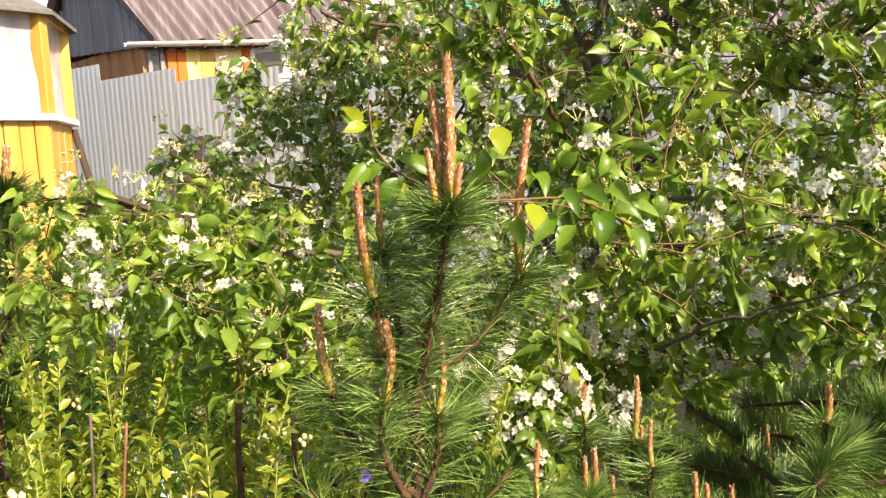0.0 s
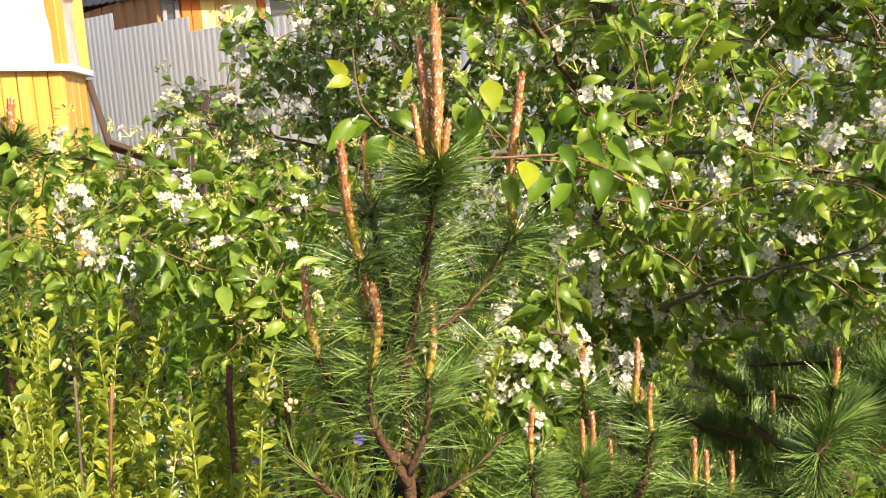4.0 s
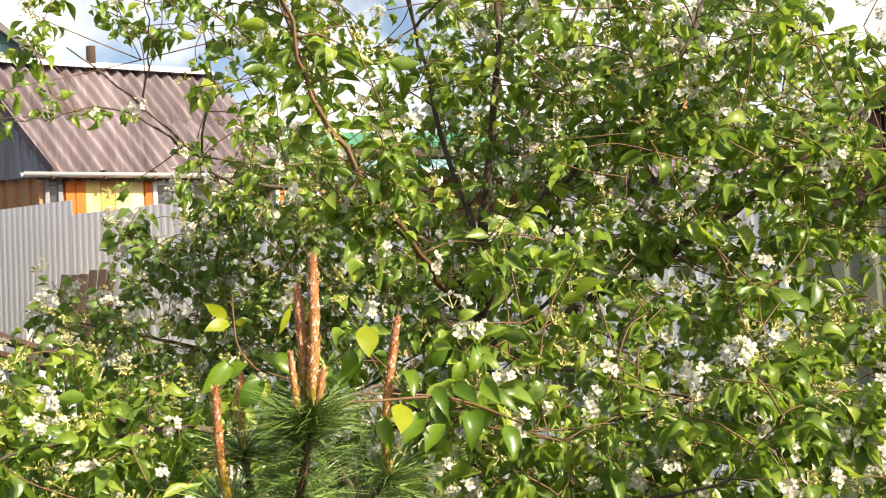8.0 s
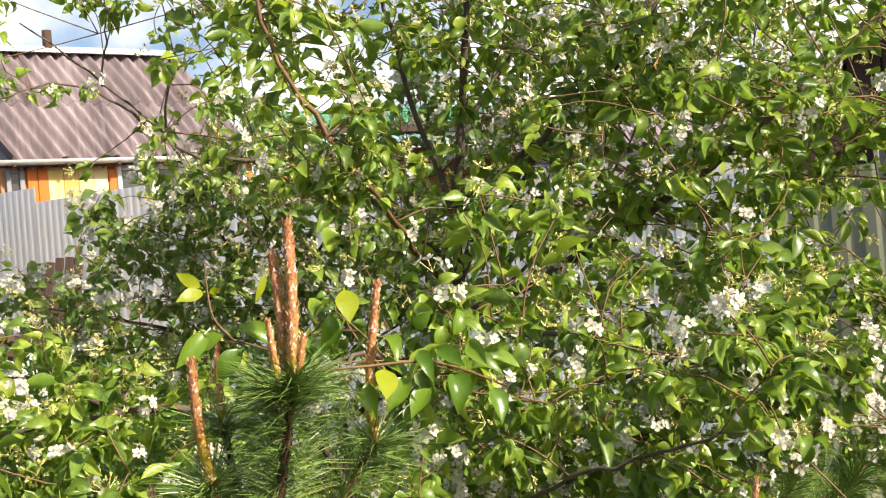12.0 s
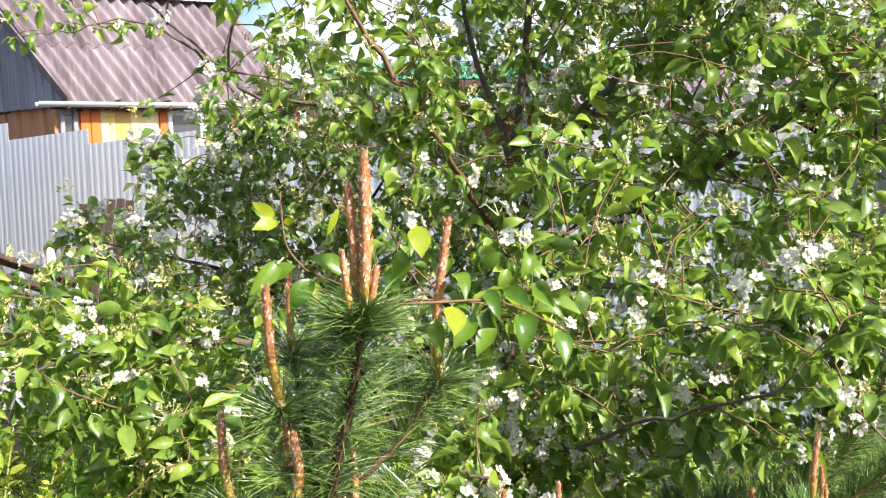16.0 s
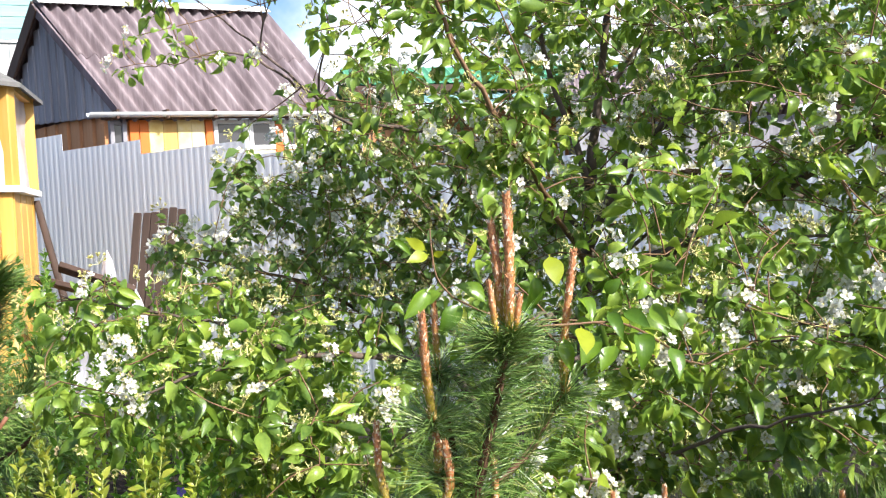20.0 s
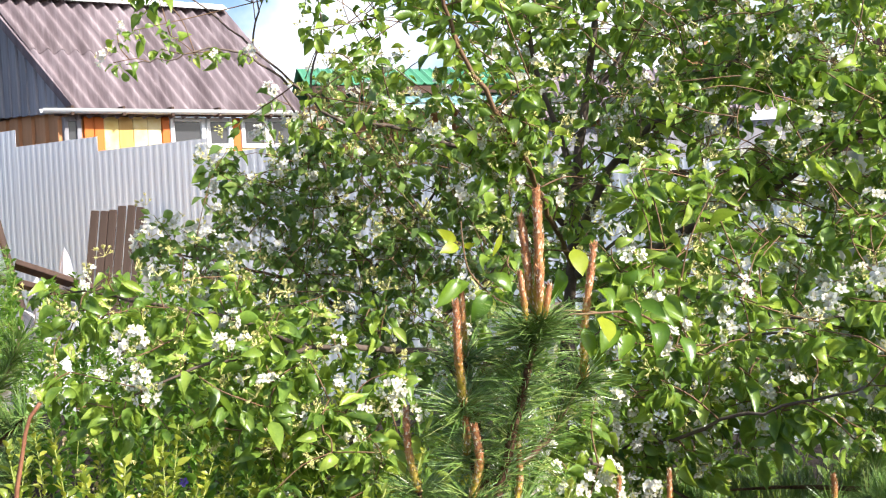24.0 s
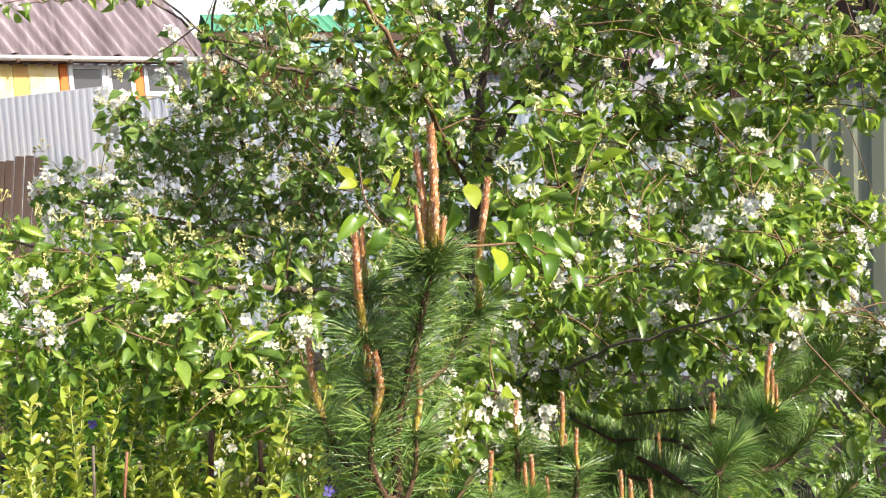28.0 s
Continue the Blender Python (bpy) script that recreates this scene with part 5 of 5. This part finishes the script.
PINE3_CANDLES = [
    ([(0.590, 0.847, 0.911), (0.594, 0.850, 0.959), (0.602, 0.851, 1.002)], 0.0036), ([(0.596, 0.845, 0.911), (0.612, 0.862, 0.932), (0.611, 0.860, 0.966)], 0.003),
    ([(0.600, 0.843, 0.911), (0.603, 0.844, 0.930), (0.604, 0.845, 0.951)], 0.0025), ([(0.596, 0.967, 0.870), (0.600, 0.967, 0.890), (0.601, 0.969, 0.914)], 0.0042),
    ([(1.127, 1.323, 0.896), (1.131, 1.324, 0.929), (1.133, 1.326, 0.961)], 0.006), ([(0.840, 1.111, 0.903), (0.840, 1.113, 0.926), (0.843, 1.113, 0.947)], 0.0045),
    ([(0.861, 1.115, 1.039), (0.865, 1.118, 1.084), (0.865, 1.124, 1.146)], 0.0048),
]
pine("pine_tree", None, PINE3_STEMS, PINE3_CANDLES, 23, "young pine with dark needled boughs and rusty shoots", 0.05, 1.0)

PINE4_STEMS = [
    ([(-0.85, 2.83, 0.0), (-0.85, 2.83, 0.35), (-0.84, 2.794, 0.617), (-0.757, 2.711, 0.882), (-0.718, 2.658, 1.105), (-0.716, 2.658, 1.2)], 0.013, 420, 0.35),
    ([(-0.808, 2.767, 0.718), (-0.707, 2.889, 0.852), (-0.656, 2.997, 0.971)], 0.009, 420, 0.1),
    ([(-0.808, 2.767, 0.718), (-0.999, 2.944, 0.965), (-1.082, 3.077, 1.093)], 0.009, 420, 0.1),
    ([(-0.833, 2.792, 0.617), (-0.773, 3.0, 0.574), (-0.663, 3.15, 0.601)], 0.009, 420, 0.1),
    ([(-0.82, 2.77, 0.66), (-0.69, 2.66, 0.72), (-0.6, 2.6, 0.8)], 0.008, 420, 0.1),
    ([(-0.84, 2.79, 0.6), (-0.95, 2.68, 0.7), (-1.05, 2.62, 0.82)], 0.008, 420, 0.1),
]
PINE4_CANDLES = [
    ([(-0.716, 2.658, 1.165), (-0.711, 2.658, 1.243), (-0.704, 2.658, 1.303)], 0.0105), ([(-0.735, 2.68, 1.17), (-0.757, 2.714, 1.25), (-0.766, 2.716, 1.282)], 0.0095),
]
pine("pine_tree", None, PINE4_STEMS, PINE4_CANDLES, 24, "young pine with bluish needles standing behind the low bush", 0.11, 1.8, 0.0012)


# ---- dry stems among the low bush ----
def dry_stem(points, radius, material, label):
    line = curve_points(points, 10)
    v, f = tube(line, [radius * (1 - 0.35 * i / 10) for i in range(11)], 7, 9, 0.4)
    tagged(mesh_object("dry_stem", v, f, material, None, smooth=True), label, "stem", "dry stems in the bush")


for pts, r in (([(-0.4, 1.05, 0.0), (-0.375, 1.028, 0.85), (-0.355, 1.024, 1.046), (-0.337, 1.021, 1.088)], 0.003), ([(-0.4, 1.04, 0.0), (-0.392, 1.031, 0.9), (-0.387, 1.031, 1.047), (-0.382, 1.03, 1.068)], 0.003),
               ([(-0.14, 0.97, 0.0), (-0.172, 0.96, 0.7), (-0.175, 0.957, 0.85), (-0.163, 0.955, 0.96)], 0.0021), ([(-0.28, 0.98, 0.0), (-0.318, 0.97, 0.8), (-0.322, 0.965, 0.9), (-0.3, 0.965, 0.965)], 0.0024)):
    dry_stem(pts, r, M_REDSTEM, "thin reddish brown dry stem among leaves")
dry_stem([(-0.21, 0.99, 0.0), (-0.2, 0.97, 0.6), (-0.204, 0.96, 0.8), (-0.196, 0.955, 0.972)], 0.0019, M_BARK, "thin grey dry stem among leaves")
for pts, r in (([(-0.07, 1.1, 0.0), (-0.068, 1.08, 0.6), (-0.066, 1.07, 0.87), (-0.061, 1.066, 0.94)], 0.0052), ([(-0.01, 1.12, 0.0), (-0.008, 1.09, 0.6), (-0.004, 1.08, 0.86), (-0.002, 1.078, 0.915)], 0.0046)):
    dry_stem(pts, r, M_PINEBARK, "brown knobbly pine leader standing in the bush")


# ---- trees beyond the houses ----
def far_tree(top, ground, seed):
    top = Vector(top)
    foot = Vector((top.x, top.y, ground))
    crown = [(tuple(top + Vector((x, y, z))), r, 26) for x, y, z, r in ((0, 0, -0.3, 0.8), (-1.0, 0.3, -1.5, 1.0), (0.9, -0.2, -1.4, 1.0), (0.1, 0.4, -2.4, 1.2), (-1.3, 0, -3.2, 1.1), (1.3, 0.2, -3.2, 1.1))]
    limbs = [([tuple(foot), tuple(foot.lerp(top, 0.4) + Vector((0.2, 0, 0))), tuple(top)], 0.35, 0.06),
             ([tuple(foot.lerp(top, 0.4)), tuple(top + Vector((-0.8, 0.2, -2.6))), tuple(top + Vector((-1.2, 0.2, -1.6)))], 0.15, 0.04),
             ([tuple(foot.lerp(top, 0.45)), tuple(top + Vector((0.8, 0, -2.4))), tuple(top + Vector((1.1, 0, -1.4)))], 0.15, 0.04)]
    leafy_tree("tree", limbs, crown, seed, "tall leafy tree standing beyond the houses", "tree", SMALL_LEAVES, M_HERB, "far", -99, 6.5, 8, 0.0, 0.0, fill=1.8, max_twig=0)


far_tree((-8.376, 34.137, 10.826), 0.0, 61)
far_tree((21.538, 20.739, 8.262), 0.0, 62)


# ---- near pear sprigs round the pine's tip ----
def near_sprig():
    """Twigs whose large leaves hang round the pine's leading shoots."""
    rng = random.Random(31)
    tree = thing("pear_sprig", (0, 0, 0), 0, "pear twig with large glossy leaves among pine shoots", "branch")
    lines = [
        ([(0.419, 1.042, 1.095), (0.295, 0.890, 1.148), (0.219, 0.859, 1.156), (0.173, 0.862, 1.156)], 0.0016, 0.0011),
        ([(0.195, 0.920, 1.151), (0.167, 0.972, 1.163), (0.108, 0.873, 1.191)], 0.0011, 0.001),
        ([(0.108, 0.873, 1.191), (0.093, 0.869, 1.212), (0.090, 0.872, 1.242), (0.090, 0.874, 1.259)], 0.0011, 0.0006),
    ]
    for pts, r0, r1 in lines:
        line = curve_points(pts, 12)
        v, f = tube(line, [r0 + (r1 - r0) * i / 12 for i in range(13)], 6)
        mesh_object("twig", v, f, M_TWIG, tree, smooth=True)
    # stalk end, leaf tip, breadth in metres, lime or green
    leaves = [
        ((0.091, 0.886, 1.202), (0.057, 0.873, 1.169), 0.017, 0), ((0.104, 0.892, 1.195), (0.076, 0.901, 1.181), 0.015, 0), ((0.116, 0.863, 1.184), (0.086, 0.849, 1.157), 0.019, 0),
        ((0.119, 0.873, 1.181), (0.109, 0.852, 1.158), 0.01, 1), ((0.118, 0.894, 1.150), (0.106, 0.884, 1.122), 0.016, 0), ((0.144, 0.875, 1.181), (0.111, 0.879, 1.207), 0.018, 0),
        ((0.087, 0.879, 1.237), (0.064, 0.878, 1.253), 0.011, 1), ((0.089, 0.878, 1.234), (0.062, 0.865, 1.228), 0.013, 1), ((0.092, 0.876, 1.232), (0.101, 0.862, 1.236), 0.007, 1),
        ((0.205, 0.856, 1.227), (0.203, 0.830, 1.195), 0.021, 1), ((0.194, 0.871, 1.208), (0.183, 0.859, 1.161), 0.018, 0), ((0.145, 0.904, 1.246), (0.132, 0.907, 1.217), 0.007, 1),
        ((0.236, 0.861, 1.153), (0.227, 0.827, 1.126), 0.022, 1), ((0.242, 0.884, 1.179), (0.252, 0.856, 1.158), 0.018, 0), ((0.239, 0.883, 1.156), (0.251, 0.855, 1.150), 0.01, 0),
        ((0.266, 0.883, 1.140), (0.235, 0.869, 1.111), 0.022, 0), ((0.223, 0.877, 1.142), (0.224, 0.861, 1.105), 0.016, 0), ((0.274, 0.882, 1.163), (0.277, 0.844, 1.141), 0.014, 0),
        ((0.292, 0.887, 1.162), (0.311, 0.854, 1.146), 0.016, 0), ((0.308, 0.890, 1.138), (0.306, 0.852, 1.105), 0.023, 0), ((0.273, 0.884, 1.181), (0.286, 0.869, 1.199), 0.014, 0),
        ((0.286, 0.886, 1.127), (0.257, 0.871, 1.102), 0.018, 0), ((0.326, 0.886, 1.169), (0.331, 0.858, 1.142), 0.017, 0), ((0.192, 0.879, 1.164), (0.176, 0.899, 1.185), 0.016, 0),
        ((0.072, 0.991, 1.250), (0.095, 0.980, 1.229), 0.008, 0), ((0.349, 0.896, 1.120), (0.348, 0.870, 1.086), 0.02, 0), ((0.312, 0.892, 1.170), (0.324, 0.890, 1.202), 0.016, 0),
    ]
    for k, (p, q, wide, young) in enumerate(leaves):
        span = Vector(q) - Vector(p)
        v, f = leaf_shape(span.length * 0.86, wide * 1.0, rng.uniform(0.5, 1.6) * (0.4 if young else 1.0), rng.uniform(0.5, 1.1) * (0.25 if young else 1.0), rng.uniform(-0.6, 0.6) * (0.3 if young else 1.0), 0.08, 9)
        y = span.normalized()
        z = Vector((rng.uniform(-0.9, 0.3) * (0.2 if young else 1.0), -0.8, rng.uniform(-0.1, 0.5)))
        x = y.cross(z).normalized()
        m = Matrix((x, y, x.cross(y))).transposed()
        ob = mesh_object("leaf", [m @ c for c in v], f, M_YOUNG if young else M_SPRIG, tree, smooth=True)
        ob.location = p


near_sprig()


# ---- low bush with yellow-green leaves ----
def leafy_bush(name, label, stems, seed, shapes, material, stem_mat, gap=0.012, size=1.0, lean=0.25, category="shrub", buds=0, violets=0, singles=200):
    """Upright stems from the soil, each set with opposite pairs of small leaves: stems hold (foot, height)."""
    rng = random.Random(seed)
    bush = thing(name, (0, 0, 0), 0, label, category)
    data = leaf_data(name, shapes, material)
    mass, used = Soup(), 0
    tips = []
    for foot, h in stems:
        foot = Vector(foot)
        top = foot + Vector((rng.uniform(-1, 1) * lean * h, rng.uniform(-1, 1) * lean * h, h))
        mid = foot.lerp(top, 0.5) + Vector((rng.uniform(-1, 1), rng.uniform(-1, 1), 0)) * 0.03
        line = curve_points([foot, mid, top], 10)
        v, f = tube(line, [0.0022 * (1 - 0.6 * i / 10) for i in range(11)], 5)
        mesh_object("stem", v, f, stem_mat, bush, smooth=True)
        tips.append(top)
        n = int(h * 0.75 / gap)
        for i in range(n):
            u = 0.25 + 0.75 * i / n
            k = min(int(u * 10), 9)
            p = line[k].lerp(line[k + 1], u * 10 - k)
            a = i * 1.9 + rng.uniform(-1.2, 1.2)
            for s in (0, math.pi + rng.uniform(-0.6, 0.6)):
                d = Vector((math.cos(a + s), math.sin(a + s), rng.uniform(0.1, 1.6)))
                sc = size * rng.uniform(0.6, 1.2) * (1.15 - 0.35 * u)
                m = Matrix.Translation(p) @ turned(*d, rng.uniform(-0.6, 0.6)).to_4x4() @ Matrix.Scale(sc, 4)
                j = rng.randrange(len(shapes))
                if used < singles and u > 0.6 and rng.random() < 0.3:
                    used += 1
                    ob = new("leaf", data[j])
                    ob.parent = bush
                    ob.matrix_world = m
                else:
                    mass.add([m @ q for q in shapes[j][0]], shapes[j][1])
    tagged(mass.put("leaves", material, bush, "", True), kind="stuff")
    for k in range(buds):
        t = rng.choice(tips) + Vector((rng.uniform(-0.02, 0.02), rng.uniform(-0.02, 0.02), rng.uniform(-0.06, 0.01)))
        bm = bmesh.new()
        for _ in range(4):
            c = Vector((rng.uniform(-1, 1), rng.uniform(-1, 1), rng.uniform(-0.6, 1))) * 0.006
            bmesh.ops.create_icosphere(bm, subdivisions=1, radius=rng.uniform(0.002, 0.0034), matrix=Matrix.Translation(c) @ Matrix.Diagonal((1, 1, 1.4, 1)))
        ob = part("bud", bm, M_BUD, bush, "cream pink buds", True)
        ob.location = t
    for k in range(violets):
        t = rng.choice(tips) + Vector((rng.uniform(-0.04, 0.04), -0.03, rng.uniform(-0.12, -0.02)))
        v, f, i = flower_shape(rng, 0.008)
        m = turned(rng.uniform(-0.5, 0.5), -1, 0.3, rng.uniform(0, 6))
        ob = mesh_object("violet_flower", [m @ p for p in v], f, M_VIOLET, bush, "violet flower")
        ob.location = t
    return bush


brng = random.Random(41)
BUSH_STEMS = []
for k in range(130):
    x, y = brng.uniform(-0.55, 0.02), brng.uniform(0.98, 1.4)
    h = brng.uniform(0.82, 1.02) - 0.1 * abs(x + 0.3)
    BUSH_STEMS.append(((x, y, 0.0), h))
leafy_bush("honeysuckle_bush", "low bush with small yellow-green leaves and cream buds", BUSH_STEMS, 42, BUSH_LEAVES, M_BUSH, M_STALK, 0.0075, 0.85, 0.36, "shrub", 46, 12, 300)
HERB_STEMS = []
for k in range(230):
    x, y = brng.uniform(-1.9, 0.15), brng.uniform(1.7, 4.6)
    HERB_STEMS.append(((x, y, 0.0), brng.uniform(0.9, 1.15) + (0.15 if x < -0.8 else 0.0) if y > 2.95 else (brng.uniform(0.72, 1.02) if x > -0.5 else brng.uniform(0.4, 0.62))))
leafy_bush("currant_bush", "bright green leafy undergrowth behind the low bush", HERB_STEMS, 43, BUSH_LEAVES, M_HERB, M_STALK, 0.016, 1.6, 0.2, "shrub", 0, 0, 150)
BACK_STEMS = []
for k in range(120):
    u = brng.uniform(-1.5, 5.2)
    p = F0 + FD * u + Vector((-0.45, -0.5, 0)) * brng.uniform(0.3, 2.6)
    BACK_STEMS.append(((p.x, p.y, ground_height(p.x, p.y)), brng.uniform(0.35, 0.75)))
leafy_bush("undergrowth", "green weeds and undergrowth along the fence", BACK_STEMS, 44, SMALL_LEAVES, M_HERB, M_STALK, 0.03, 1.4, 0.3, "shrub", 0, 0, 40)
# foliage added to fill the dark, shaded gap below the fruit trees
SHADE_STEMS = []
for k in range(110):
    SHADE_STEMS.append(((brng.uniform(0.3, 1.5), brng.uniform(1.45, 2.5), 0.0), brng.uniform(0.35, 0.82)))
for k in range(60):
    SHADE_STEMS.append(((brng.uniform(0.0, 1.1), brng.uniform(2.6, 3.8), 0.0), brng.uniform(0.7, 1.05)))
leafy_bush("undergrowth", "leafy fill added for the dark shade below the fruit trees", SHADE_STEMS, 46, SMALL_LEAVES, M_PEAR, M_STALK, 0.02, 1.2, 0.3, "shrub", 0, 0, 60)
FAR_RIGHT = []
for k in range(45):
    p = Vector((brng.uniform(1.3, 2.6), brng.uniform(1.2, 2.6), 0))
    FAR_RIGHT.append(((p.x, p.y, 0.0), brng.uniform(0.4, 0.66)))
leafy_bush("raspberry_bush", "leafy bush in shade before the grey-green fence", FAR_RIGHT, 45, SMALL_LEAVES, M_APPLE, M_STALK, 0.028, 1.5, 0.3, "shrub", 0, 0, 60)


# ---- boards, sheeting and pole by the fence ----
def leaning_boards():
    rng = random.Random(51)
    foot = thing("board_stack", (-0.67, 7.6, 0.0), -14, "weathered brown boards leaning against the fence", "boards")
    for i in range(6):
        h = 1.47 + rng.uniform(-0.02, 0.02)
        ob = part("board", box((0.06, 0.022, h), (0, 0, h / 2), 0.004), M_OLDBOARD, foot)
        ob.matrix_local = pose(-0.23 + i * 0.0685, -0.3 + 0.004 * (i % 2), 0.04, -10, 4.5 + rng.uniform(-0.3, 0.3), 0)


leaning_boards()
pole = mesh_object("pole", *tube([(-1.17, 7.4, 0.0), (-1.37, 7.5, 0.9), (-1.53, 7.6, 1.6)], [0.035, 0.03, 0.025], 8, 3, 0.2), M_OLDBOARD, smooth=True)
tagged(pole, "weathered pole leaning beside the gazebo", "pole")


def crumpled(name, centre, size, height, seed, material, label, category):
    n, vs, fs = 26, [], []
    for j in range(n):
        for i in range(n):
            u, v = i / (n - 1) * 2 - 1, j / (n - 1) * 2 - 1
            r = max(0.0, 1 - max(abs(u), abs(v)) ** 2)
            q = (u * 3 + seed, v * 3, 0.3)
            z = height * (r ** 0.7) * (0.75 + 0.7 * noise.noise(q)) + 0.03 * noise.noise((u * 9, v * 9, seed))
            k = max(abs(u), abs(v)) / max(1e-6, math.hypot(u, v)) * (1 + 0.22 * noise.noise((u * 2.2 + seed, v * 2.2, 1.7)))
            vs.append((centre[0] + u * k * size[0], centre[1] + v * k * size[1], centre[2] + max(z, 0.01)))
    for j in range(n - 1):
        for i in range(n - 1):
            a = j * n + i
            fs.append((a, a + 1, a + n + 1, a + n))
    ob = mesh_object(name, vs, fs, material, smooth=False)
    return tagged(ob, label, category)


crumpled("plastic_sheet", (-0.95, 6.62, 0.1), (0.45, 0.35), 0.98, 2.0, M_FILM, "crumpled milky plastic sheeting heaped before the fence", "sheeting")
crumpled("tarpaulin", (-0.45, 2.6, 0.0), (0.4, 0.5), 0.42, 5.0, M_FOILSHEET, "pale blue sheeting over a garden bed", "sheeting")
for x, y, z, tilt, turn, long in ((-0.98, 6.5, 1.02, 23, 4, 0.5), (-1.06, 6.44, 0.95, 17, -14, 0.62)):
    plank = part("plank", box((long, 0.14, 0.035), (0, 0, 0), 0.004), M_DARKBROWN, None)
    plank.matrix_world = pose(x, y, z, -20, tilt, turn)
    tagged(plank, "old brown plank lying aslant on heaped sheeting", "plank", "planks on the heap")
